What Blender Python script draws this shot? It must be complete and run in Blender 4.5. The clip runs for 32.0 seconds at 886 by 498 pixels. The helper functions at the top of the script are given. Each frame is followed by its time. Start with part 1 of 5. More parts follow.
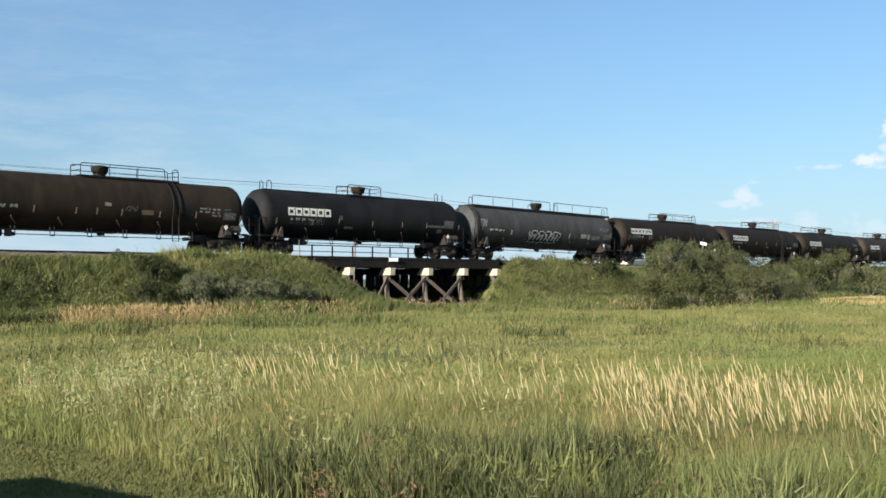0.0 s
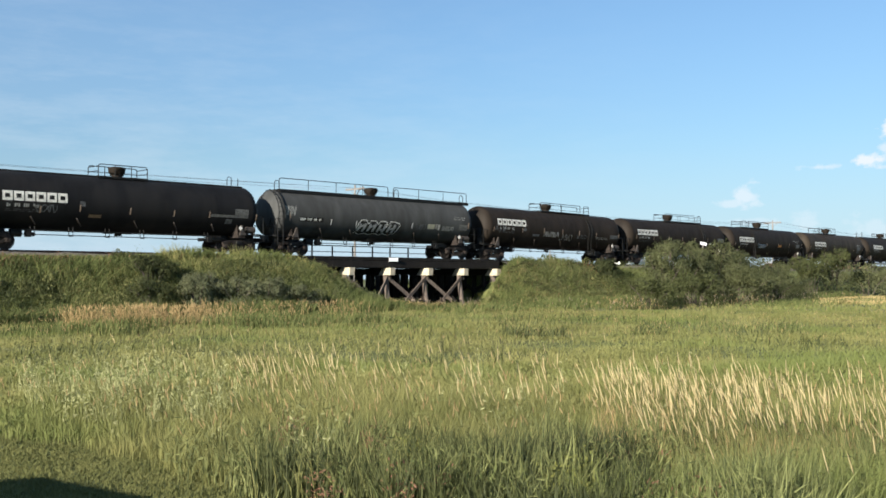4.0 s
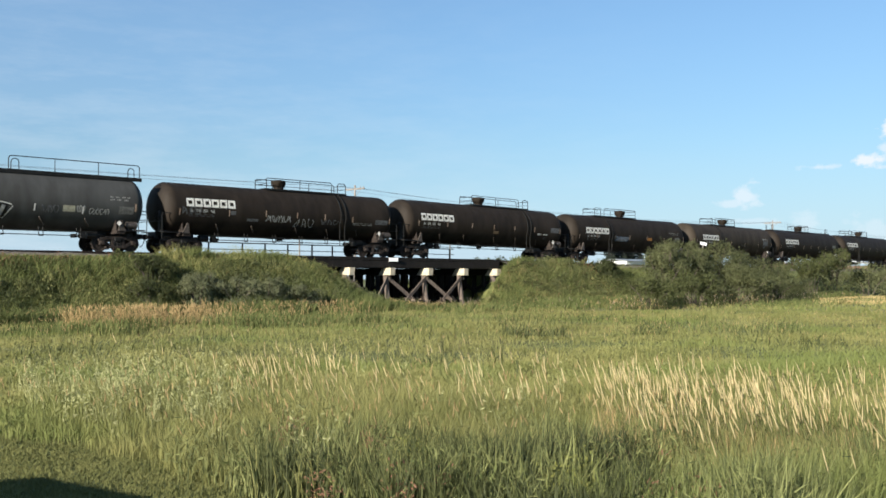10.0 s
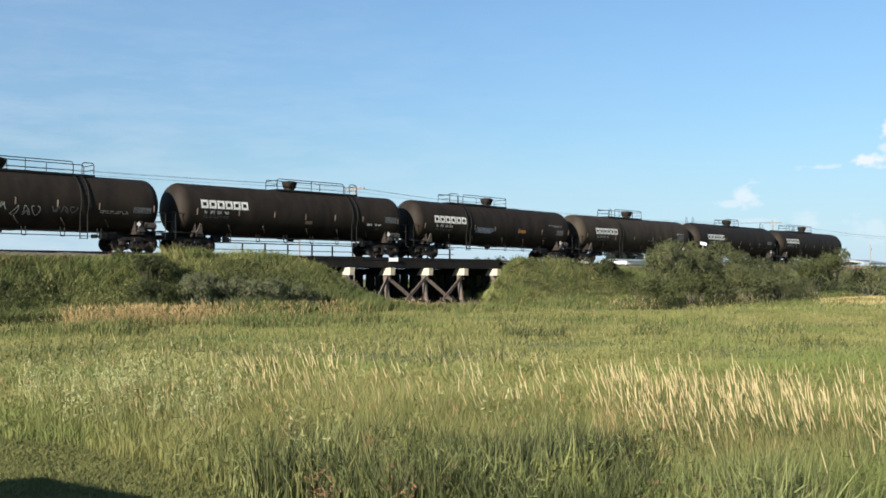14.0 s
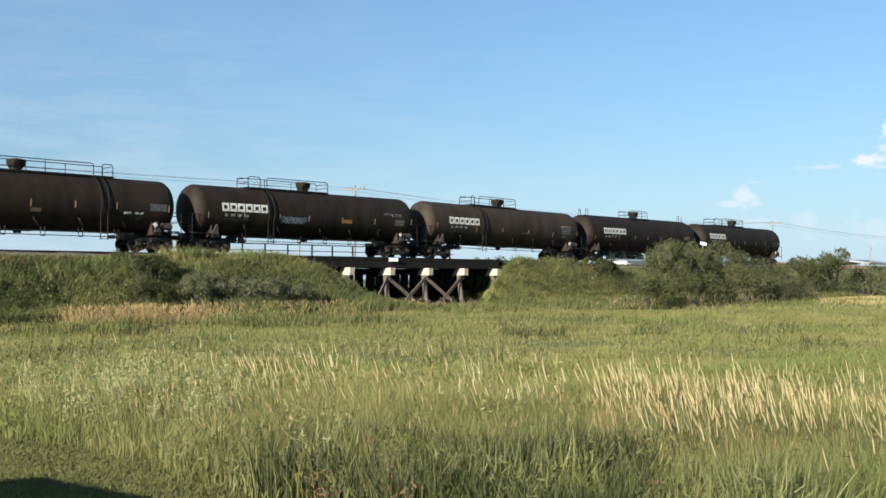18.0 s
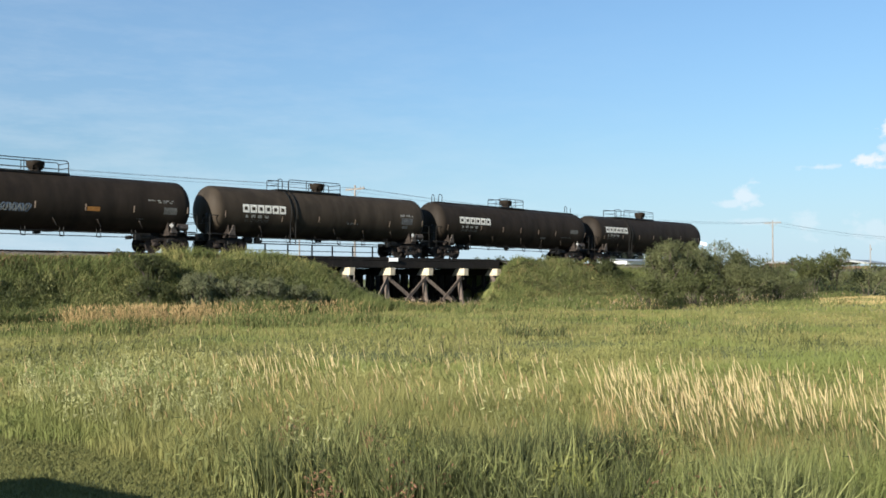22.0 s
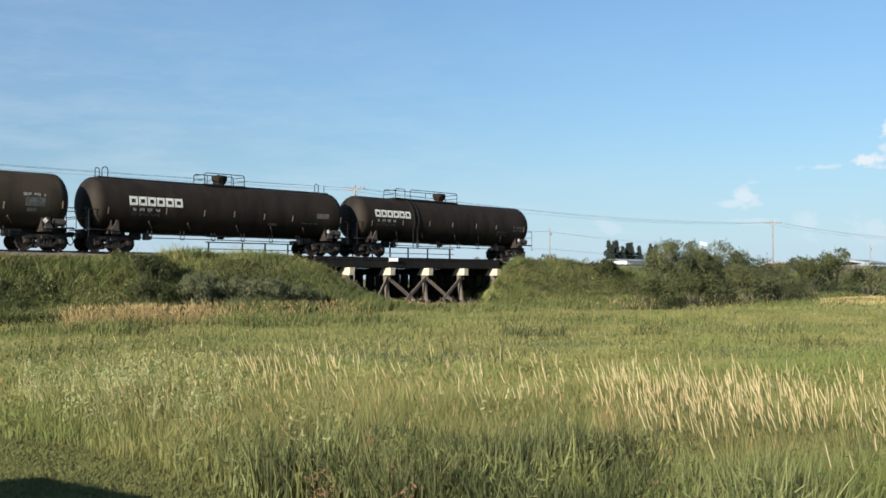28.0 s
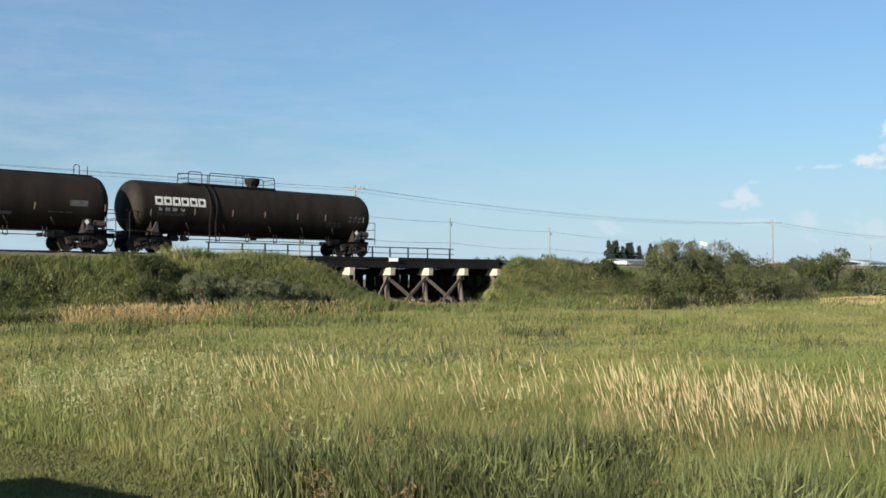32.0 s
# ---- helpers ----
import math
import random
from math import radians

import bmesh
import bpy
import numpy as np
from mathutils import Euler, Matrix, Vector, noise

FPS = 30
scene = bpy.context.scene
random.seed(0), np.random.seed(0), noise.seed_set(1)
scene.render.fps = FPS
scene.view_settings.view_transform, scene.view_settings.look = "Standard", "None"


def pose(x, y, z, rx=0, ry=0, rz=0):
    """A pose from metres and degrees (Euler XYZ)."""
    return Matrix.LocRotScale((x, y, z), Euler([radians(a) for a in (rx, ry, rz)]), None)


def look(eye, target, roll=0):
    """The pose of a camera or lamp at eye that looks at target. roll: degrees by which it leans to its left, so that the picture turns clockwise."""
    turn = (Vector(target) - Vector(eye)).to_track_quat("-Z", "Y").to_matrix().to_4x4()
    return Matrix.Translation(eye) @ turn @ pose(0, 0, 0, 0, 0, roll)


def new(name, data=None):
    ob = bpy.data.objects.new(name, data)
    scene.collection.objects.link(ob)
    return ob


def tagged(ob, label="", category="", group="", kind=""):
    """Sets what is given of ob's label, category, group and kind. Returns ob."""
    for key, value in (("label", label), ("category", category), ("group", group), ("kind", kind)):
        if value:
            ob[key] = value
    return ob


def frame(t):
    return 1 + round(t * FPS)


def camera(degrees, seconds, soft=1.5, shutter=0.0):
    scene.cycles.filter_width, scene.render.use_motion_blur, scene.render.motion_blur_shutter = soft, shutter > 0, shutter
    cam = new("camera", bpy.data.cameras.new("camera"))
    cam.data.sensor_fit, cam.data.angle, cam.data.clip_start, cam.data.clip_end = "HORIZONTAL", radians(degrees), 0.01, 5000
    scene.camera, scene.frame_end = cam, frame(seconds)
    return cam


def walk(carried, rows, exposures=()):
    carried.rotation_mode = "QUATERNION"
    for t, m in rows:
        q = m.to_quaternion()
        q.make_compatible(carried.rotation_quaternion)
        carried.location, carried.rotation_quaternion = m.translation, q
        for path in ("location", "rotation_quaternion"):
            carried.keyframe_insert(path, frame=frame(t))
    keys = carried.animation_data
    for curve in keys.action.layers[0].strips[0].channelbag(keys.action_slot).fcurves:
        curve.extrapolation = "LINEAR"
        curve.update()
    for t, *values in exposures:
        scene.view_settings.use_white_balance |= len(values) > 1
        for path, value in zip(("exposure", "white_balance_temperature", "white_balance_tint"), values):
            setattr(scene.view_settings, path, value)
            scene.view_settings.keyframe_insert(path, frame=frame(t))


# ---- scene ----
# Plan: the track runs along x at y = 0, railhead at z = 3.36; the field lies at z = 0; the camera stands at (0, -52).
cam = camera(47.07, 32.0, soft=1.66)
EYE = (0.0, -52.0, 1.9)
VIEW = pose(*EYE, 90 + 1.687, 0, 45.398 - 90)
walk(cam, [(0, VIEW), (32, VIEW)], exposures=[(0, 1.10, 5700, 5), (23, 1.10, 5700, 5), (32, 0.93, 5700, 5)])

RAIL_Z = 3.36
TANK_R, TANK_Z = 1.47, 2.55      # tank radius, tank axis over the railhead
TANK_K, TANK_H = 7.86, 0.74      # half length of the shell, depth of a head
rng = np.random.default_rng(7)

# ---- world and sun ----
SUN_EL, SUN_AZ = 17.0, 192.0     # elevation; bearing of the sun from +x, anticlockwise
to_sun = Vector((math.cos(radians(SUN_AZ)) * math.cos(radians(SUN_EL)),
                 math.sin(radians(SUN_AZ)) * math.cos(radians(SUN_EL)), math.sin(radians(SUN_EL))))
sun = new("sun", bpy.data.lights.new("sun", "SUN"))
sun.data.energy, sun.data.angle, sun.data.color = 5.0, radians(0.5), (1.0, 0.85, 0.66)
sun.matrix_world = look(to_sun * 200, (0, 0, 0))


def bearing(x, y):
    """The unit way that leaves the eye at these offsets, in degrees to the right of the view's axis and above the level."""
    a, e = radians(45.398 - x), radians(y)
    return Vector((math.cos(a) * math.cos(e), math.sin(a) * math.cos(e), math.sin(e)))


def build_world():
    world = bpy.data.worlds.new("sky")
    scene.world = world
    world.use_nodes = True
    nt = world.node_tree
    nt.nodes.clear()
    out = nt.nodes.new("ShaderNodeOutputWorld")
    bg = nt.nodes.new("ShaderNodeBackground")
    sky = nt.nodes.new("ShaderNodeTexSky")
    sky.sky_type, sky.sun_disc = "NISHITA", False
    sky.sun_elevation, sky.sun_rotation = radians(SUN_EL), radians(90 - SUN_AZ)
    sky.altitude, sky.air_density, sky.dust_density, sky.ozone_density = 600, 1.0, 0.1, 1.6
    bg.inputs["Strength"].default_value = 0.058
    coord = nt.nodes.new("ShaderNodeTexCoord")

    def math_node(op, a, b=None, clamp=False):
        n = nt.nodes.new("ShaderNodeMath")
        n.operation, n.use_clamp = op, clamp
        for i, v in enumerate((a, b)):
            if v is None:
                continue
            if isinstance(v, (int, float)):
                n.inputs[i].default_value = v
            else:
                nt.links.new(v, n.inputs[i])
        return n.outputs[0]

    def noise_tex(scale, detail, stretch, rough=0.6):
        m = nt.nodes.new("ShaderNodeMapping")
        m.inputs["Scale"].default_value = stretch
        nt.links.new(coord.outputs["Generated"], m.inputs["Vector"])
        n = nt.nodes.new("ShaderNodeTexNoise")
        n.inputs["Scale"].default_value, n.inputs["Detail"].default_value, n.inputs["Roughness"].default_value = scale, detail, rough
        nt.links.new(m.outputs[0], n.inputs["Vector"])
        return n.outputs["Fac"]

    puff = noise_tex(50.0, 8.0, (1, 1, 1.5), 0.62)
    fine = noise_tex(11.0, 7.0, (1, 1, 4.5), 0.65)
    total = None
    # small cumulus: bearing right of the axis, elevation, half width and half height in degrees, strength
    for bx, by, hw, hh, k in ((24.0, 7.75, 0.65, 0.38, 1.0), (23.2, 6.2, 0.8, 0.32, 1.0), (23.7, 6.75, 0.4, 0.2, 0.6), (20.4, 5.9, 0.75, 0.15, 0.6), (16.7, 4.5, 0.6, 0.66, 0.66), (15.9, 4.1, 0.9, 0.2, 0.5),
                              (9.4, 2.9, 0.9, 0.35, 0.3), (19.6, 2.9, 0.6, 0.6, 0.32), (22.9, 2.6, 0.9, 0.6, 0.3), (16.9, 3.1, 1.2, 0.18, 0.28),
                              (29.0, 7.6, 3.0, 1.4, 1.0), (34.0, 5.0, 4.0, 1.0, 0.8)):
        centre = bearing(bx, by)
        side = Vector((centre.y, -centre.x, 0)).normalized()
        rise = side.cross(centre)
        legs = []
        for axis, size in ((side, hw), (rise, hh)):
            d = nt.nodes.new("ShaderNodeVectorMath")
            d.operation = "DOT_PRODUCT"
            nt.links.new(coord.outputs["Generated"], d.inputs[0])
            d.inputs[1].default_value = axis
            s = math_node("DIVIDE", d.outputs["Value"], math.sin(radians(size)))
            legs.append(math_node("MULTIPLY", s, s))
        front = nt.nodes.new("ShaderNodeVectorMath")
        front.operation = "DOT_PRODUCT"
        nt.links.new(coord.outputs["Generated"], front.inputs[0])
        front.inputs[1].default_value = centre
        ahead = math_node("GREATER_THAN", front.outputs["Value"], 0.5)
        r2 = math_node("ADD", legs[0], legs[1])
        body = math_node("SUBTRACT", 1.3, math_node("SQRT", r2))
        ragged = math_node("ADD", body, math_node("MULTIPLY", math_node("SUBTRACT", puff, 0.50), 4.6))
        mask = math_node("MULTIPLY", math_node("MULTIPLY", ragged, 1.15, clamp=True), math_node("MULTIPLY", ahead, k))
        total = mask if total is None else math_node("MAXIMUM", total, mask)
    # thin veils of high cloud low in the sky
    sep = nt.nodes.new("ShaderNodeSeparateXYZ")
    nt.links.new(coord.outputs["Generated"], sep.inputs[0])
    veil = math_node("MULTIPLY", math_node("SUBTRACT", fine, 0.42), 1.15, clamp=True)
    low = math_node("SUBTRACT", 1.0, math_node("MULTIPLY", sep.outputs["Z"], 3.0), clamp=True)
    veil = math_node("MULTIPLY", veil, low)
    west = nt.nodes.new("ShaderNodeVectorMath")
    west.operation = "DOT_PRODUCT"
    nt.links.new(coord.outputs["Generated"], west.inputs[0])
    west.inputs[1].default_value = bearing(-90, 0)
    veil = math_node("MULTIPLY", veil, math_node("ADD", math_node("MULTIPLY", west.outputs["Value"], 1.5), 0.42, clamp=True))
    haze = math_node("SUBTRACT", 0.80, math_node("MULTIPLY", math_node("ABSOLUTE", sep.outputs["Z"]), 6.0), clamp=True)
    haze = math_node("MAXIMUM", haze, math_node("MULTIPLY", west.outputs["Value"], 0.4, clamp=True))
    total = math_node("MAXIMUM", total, veil)
    mix = nt.nodes.new("ShaderNodeMix")
    mix.data_type = "RGBA"
    nt.links.new(total, mix.inputs["Factor"])
    fall = nt.nodes.new("ShaderNodeMapRange")
    fall.interpolation_type = "SMOOTHSTEP"
    fall.inputs["From Min"].default_value, fall.inputs["From Max"].default_value = -0.02, 0.30
    fall.inputs["To Min"].default_value, fall.inputs["To Max"].default_value = 0.70, 1.08
    nt.links.new(sep.outputs["Z"], fall.inputs["Value"])
    thinned = nt.nodes.new("ShaderNodeVectorMath")
    thinned.operation = "SCALE"
    nt.links.new(sky.outputs[0], thinned.inputs[0])
    nt.links.new(fall.outputs[0], thinned.inputs["Scale"])
    hazy = nt.nodes.new("ShaderNodeMix")
    hazy.data_type = "RGBA"
    nt.links.new(haze, hazy.inputs["Factor"])
    nt.links.new(thinned.outputs[0], hazy.inputs["A"])
    hazy.inputs["B"].default_value = (4.3, 5.5, 6.95, 1)
    nt.links.new(hazy.outputs["Result"], mix.inputs["A"])
    mix.inputs["B"].default_value = (7.7, 7.45, 7.2, 1)
    nt.links.new(mix.outputs["Result"], bg.inputs["Color"])
    nt.links.new(bg.outputs[0], out.inputs[0])


build_world()


# ---- materials ----
def material(name, low, high, scale=3.0, rough=0.7, metal=0.0, bump=0.15, stretch=(1, 1, 1), fine=40.0, island=0.0, thin=0.0,
             third=None, third_scale=0.4, edges=(0.35, 0.65), third_edges=(0.5, 0.62), spec=0.3, per_object=0.0):
    """A surface that wanders between two colours, with fine grain, relief and optional patches of a third colour."""
    m = bpy.data.materials.new(name)
    m.use_nodes = True
    nt = m.node_tree
    bsdf = nt.nodes["Principled BSDF"]
    coord = nt.nodes.new("ShaderNodeTexCoord")
    mapping = nt.nodes.new("ShaderNodeMapping")
    mapping.inputs["Scale"].default_value = stretch
    nt.links.new(coord.outputs["Object"], mapping.inputs["Vector"])

    def tex(s, detail=4.0):
        n = nt.nodes.new("ShaderNodeTexNoise")
        n.inputs["Scale"].default_value, n.inputs["Detail"].default_value = s, detail
        nt.links.new(mapping.outputs[0], n.inputs["Vector"])
        return n.outputs["Fac"]

    def ramp(fac, a, b):
        n = nt.nodes.new("ShaderNodeMapRange")
        n.inputs["From Min"].default_value, n.inputs["From Max"].default_value = a, b
        nt.links.new(fac, n.inputs["Value"])
        return n.outputs[0]

    def blend(fac, a, b):
        n = nt.nodes.new("ShaderNodeMix")
        n.data_type = "RGBA"
        nt.links.new(fac, n.inputs["Factor"])
        for key, v in (("A", a), ("B", b)):
            if isinstance(v, tuple):
                n.inputs[key].default_value = (*v, 1)
            else:
                nt.links.new(v, n.inputs[key])
        return n.outputs["Result"]

    coarse = ramp(tex(scale), *edges)
    if island > 0:
        geo = nt.nodes.new("ShaderNodeNewGeometry")
        add = nt.nodes.new("ShaderNodeMix")
        add.data_type = "FLOAT"
        add.inputs["Factor"].default_value = island
        nt.links.new(coarse, add.inputs["A"])
        nt.links.new(geo.outputs["Random Per Island"], add.inputs["B"])
        coarse = add.outputs["Result"]
    if per_object > 0:
        info = nt.nodes.new("ShaderNodeObjectInfo")
        add = nt.nodes.new("ShaderNodeMix")
        add.data_type = "FLOAT"
        add.inputs["Factor"].default_value = per_object
        nt.links.new(coarse, add.inputs["A"])
        nt.links.new(info.outputs["Random"], add.inputs["B"])
        coarse = add.outputs["Result"]
    color = blend(coarse, low, high)
    if third:
        color = blend(ramp(tex(third_scale), *third_edges), color, third)
    grain = tex(fine, 2.0)
    nt.links.new(color, bsdf.inputs["Base Color"])
    rr = nt.nodes.new("ShaderNodeMapRange")
    rr.inputs["To Min"].default_value, rr.inputs["To Max"].default_value = max(rough - 0.12, 0.03), min(rough + 0.12, 1)
    nt.links.new(grain, rr.inputs["Value"])
    nt.links.new(rr.outputs[0], bsdf.inputs["Roughness"])
    bsdf.inputs["Metallic"].default_value = metal
    bsdf.inputs["Specular IOR Level"].default_value = spec
    if bump > 0:
        bn = nt.nodes.new("ShaderNodeBump")
        bn.inputs["Strength"].default_value, bn.inputs["Distance"].default_value = bump, 0.02
        nt.links.new(grain, bn.inputs["Height"])
        nt.links.new(bn.outputs[0], bsdf.inputs["Normal"])
    if thin > 0:
        tr = nt.nodes.new("ShaderNodeBsdfTranslucent")
        mx = nt.nodes.new("ShaderNodeMixShader")
        mx.inputs[0].default_value = thin
        nt.links.new(color, tr.inputs["Color"])
        nt.links.new(bsdf.outputs[0], mx.inputs[1])
        nt.links.new(tr.outputs[0], mx.inputs[2])
        nt.links.new(mx.outputs[0], nt.nodes["Material Output"].inputs[0])
    return m


def tank_paint(name, low, high, stain):
    return material(name, low, high, scale=0.9, rough=0.66, bump=0.05, stretch=(1.1, 1, 0.3), fine=4.0, third=stain, third_scale=0.8,
                    third_edges=(0.48, 0.72), spec=0.13)


PAINT_BROWN = tank_paint("weathered_brown_paint", (0.0235, 0.0172, 0.0122), (0.037, 0.0272, 0.0192), (0.0145, 0.0105, 0.008))
PAINT_BLACK = tank_paint("weathered_black_paint", (0.0095, 0.0093, 0.0103), (0.016, 0.0157, 0.0165), (0.02, 0.0185, 0.018))
PAINT_GREY = tank_paint("faded_grey_paint", (0.0525, 0.0525, 0.0513), (0.0775, 0.0775, 0.075), (0.0438, 0.0425, 0.04))
PAINT_DARK = tank_paint("weathered_dark_brown_paint", (0.0189, 0.0145, 0.0109), (0.0315, 0.0242, 0.0184), (0.0126, 0.0102, 0.0084))
PAINT_OLIVE = tank_paint("dusty_brown_black_paint", (0.0351, 0.0273, 0.02), (0.0554, 0.0432, 0.0317), (0.0209, 0.0175, 0.0132))
STEEL_BLACK = material("sooty_black_steel", (0.005, 0.005, 0.005), (0.014, 0.013, 0.012), 6, 0.6, 0.0, 0.2)
STEEL_RUST = material("rusty_cast_steel", (0.013, 0.010, 0.009), (0.044, 0.033, 0.027), 7, 0.8, 0.0, 0.3)
WHEEL_STEEL = material("oily_wheel_steel", (0.018, 0.015, 0.0135), (0.05, 0.04, 0.034), 9, 0.65, 0.2, 0.2)
DECAL_WHITE = material("worn_white_paint", (0.55, 0.53, 0.48), (0.78, 0.76, 0.70), 8, 0.6, 0.0, 0.0, third=(0.22, 0.20, 0.18), third_scale=14, third_edges=(0.6, 0.75))
DECAL_FAINT = material("faded_pale_paint", (0.16, 0.155, 0.14), (0.38, 0.37, 0.34), 12, 0.6, 0.0, 0.0)
DECAL_SILVER = material("silver_spray_paint", (0.22, 0.22, 0.21), (0.46, 0.46, 0.44), 6, 0.55, 0.0, 0.0)
DECAL_SMOKE = material("thin_grey_spray_paint", (0.045, 0.045, 0.045), (0.13, 0.13, 0.13), 10, 0.6, 0.0, 0.0)
DECAL_BLUE = material("thin_blue_spray_paint", (0.06, 0.08, 0.12), (0.20, 0.25, 0.33), 10, 0.6, 0.0, 0.0)
DECAL_ORANGE = material("faded_orange_paint", (0.28, 0.12, 0.03), (0.42, 0.20, 0.05), 10, 0.6, 0.0, 0.0)
DECAL_RUSTBLOCK = material("faded_ochre_paint", (0.13, 0.085, 0.05), (0.20, 0.14, 0.08), 10, 0.6, 0.0, 0.0)
DECAL_GREY = material("dull_grey_paint", (0.075, 0.073, 0.068), (0.15, 0.146, 0.135), 10, 0.6, 0.0, 0.0)
DECAL_CREAM = material("dusty_cream_paint", (0.26, 0.245, 0.18), (0.4, 0.38, 0.28), 10, 0.6, 0.0, 0.0)
REFLECT = material("dusty_pale_reflector", (0.26, 0.17, 0.11), (0.46, 0.34, 0.25), 9, 0.5, 0.0, 0.0, per_object=0.5)
REFLECT_WHITE = material("white_reflector", (0.7, 0.66, 0.6), (0.85, 0.8, 0.75), 9, 0.4, 0.0, 0.0)
BRACKET_GREY = material("galvanised_bracket", (0.05, 0.042, 0.036), (0.12, 0.1, 0.088), 10, 0.6, 0.3, 0.1)
RAIL_STEEL = material("rail_steel", (0.025, 0.018, 0.015), (0.07, 0.05, 0.04), 5, 0.5, 0.4, 0.2)
TIMBER_DARK = material("creosoted_timber", (0.006, 0.005, 0.005), (0.018, 0.015, 0.013), 5, 0.85, 0.0, 0.5, stretch=(1, 1, 0.3), per_object=0.4)
TIMBER_GREY = material("weathered_timber", (0.06, 0.046, 0.038), (0.19, 0.15, 0.125), 5, 0.9, 0.0, 0.6, stretch=(3, 3, 0.5), per_object=0.4)
CAP_PALE = material("pale_sheathed_timber", (0.42, 0.36, 0.26), (0.58, 0.51, 0.38), 5, 0.7, 0.0, 0.2)
SIGN_WHITE = material("white_plate", (0.86, 0.86, 0.85), (0.92, 0.92, 0.91), 6, 0.5, 0.0, 0.0)
POLE_WOOD = material("silvered_pole_wood", (0.17, 0.155, 0.14), (0.28, 0.255, 0.235), 4, 0.9, 0.0, 0.4, stretch=(6, 6, 0.3))
WIRE = material("wire", (0.16, 0.17, 0.18), (0.24, 0.25, 0.26), 4, 0.6, 0.4, 0.0)
BALLAST = material("dusty_ballast", (0.09, 0.075, 0.06), (0.23, 0.2, 0.165), 9, 0.95, 0.0, 0.9, fine=18)
SOIL = material("grass_litter", (0.095, 0.11, 0.034), (0.2, 0.205, 0.07), 1.3, 0.95, 0.0, 0.8, fine=12, third=(0.16, 0.13, 0.06), third_scale=0.12, third_edges=(0.5, 0.7))
LAWN = material("mown_grass", (0.105, 0.113, 0.035), (0.215, 0.21, 0.074), 2.0, 0.9, island=0.6, thin=0.25, bump=0)
GREEN = material("meadow_grass", (0.15, 0.16, 0.045), (0.33, 0.305, 0.112), 0.35, 0.75, island=0.38, thin=0.3, bump=0, third=(0.19, 0.215, 0.062), third_scale=0.15)
# DEEP: low colour darkened to carry the shade among the blades
DEEP = material("leafy_grass_with_shade", (0.022, 0.033, 0.012), (0.33, 0.34, 0.125), 0.6, 0.75, island=0.85, thin=0.3, bump=0)
STRAW = material("dry_straw_grass", (0.46, 0.365, 0.18), (0.74, 0.605, 0.34), 0.8, 0.8, island=0.7, thin=0.25, bump=0)
RUSSET = material("russet_dock", (0.15, 0.07, 0.042), (0.29, 0.155, 0.095), 2, 0.8, island=0.7, thin=0.2, bump=0)
STALK = material("fading_green_stalks", (0.09, 0.11, 0.035), (0.22, 0.21, 0.08), 0.8, 0.8, island=0.7, thin=0.25, bump=0)
DRY = material("dry_orange_grass", (0.29, 0.2, 0.085), (0.55, 0.4, 0.195), 0.8, 0.8, island=0.7, thin=0.25, bump=0)
GOLD = material("golden_dry_grass", (0.34, 0.25, 0.105), (0.58, 0.45, 0.215), 0.5, 0.8, island=0.6, thin=0.25, bump=0)
PINK = material("pinkish_seed_heads", (0.3, 0.215, 0.15), (0.5, 0.39, 0.28), 0.8, 0.8, island=0.7, thin=0.25, bump=0)
SAGE = material("silvery_sage_weed", (0.24, 0.245, 0.1), (0.5, 0.485, 0.24), 1.5, 0.8, island=0.7, thin=0.25, bump=0)
YELLOW = material("yellow_flower_weed", (0.15, 0.165, 0.04), (0.3, 0.29, 0.07), 2, 0.8, island=0.7, thin=0.25, bump=0)
BANK = material("bank_weeds", (0.068, 0.09, 0.026), (0.215, 0.23, 0.076), 0.5, 0.8, island=0.55, thin=0.3, bump=0, third=(0.10, 0.112, 0.034), third_scale=0.35)
LEAF_GREY = material("grey_green_willow_leaf", (0.042, 0.051, 0.02), (0.18, 0.185, 0.08), 0.9, 0.7, island=0.4, thin=0.3, bump=0, per_object=0.35)
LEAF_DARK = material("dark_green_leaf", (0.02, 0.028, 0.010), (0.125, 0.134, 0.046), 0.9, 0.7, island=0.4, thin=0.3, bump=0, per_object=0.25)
LEAF_SAGE = material("silvery_sage_leaf", (0.08, 0.09, 0.043), (0.225, 0.23, 0.12), 0.7, 0.7, island=0.4, thin=0.3, bump=0)
LEAF_WEED = material("yellow_green_weed_leaf", (0.07, 0.083, 0.025), (0.30, 0.29, 0.11), 1.1, 0.75, island=0.5, thin=0.3, bump=0)
LEAF_FAR = material("far_spruce_needles", (0.015, 0.022, 0.017), (0.045, 0.055, 0.040), 0.5, 0.85, island=0.6, thin=0.15, bump=0)
BARK = material("grey_bark", (0.05, 0.04, 0.03), (0.13, 0.105, 0.085), 8, 0.9, 0.0, 0.6)
WALL_WHITE = material("white_metal_siding", (0.68, 0.68, 0.67), (0.80, 0.80, 0.79), 3, 0.5, 0.0, 0.05)
ROOF_GREY = material("grey_metal_roof", (0.25, 0.26, 0.27), (0.36, 0.37, 0.38), 3, 0.5, 0.3, 0.05)
BRICK_RED = material("brown_siding", (0.10, 0.055, 0.04), (0.17, 0.10, 0.07), 3, 0.8, 0.0, 0.1)
CAR_PAINT = material("dark_car_paint", (0.02, 0.022, 0.028), (0.03, 0.032, 0.04), 2, 0.3, 0.0, 0.0, spec=0.5)
CAR_GLASS = material("car_glass", (0.01, 0.012, 0.014), (0.015, 0.017, 0.02), 2, 0.15, 0.0, 0.0, spec=0.6)
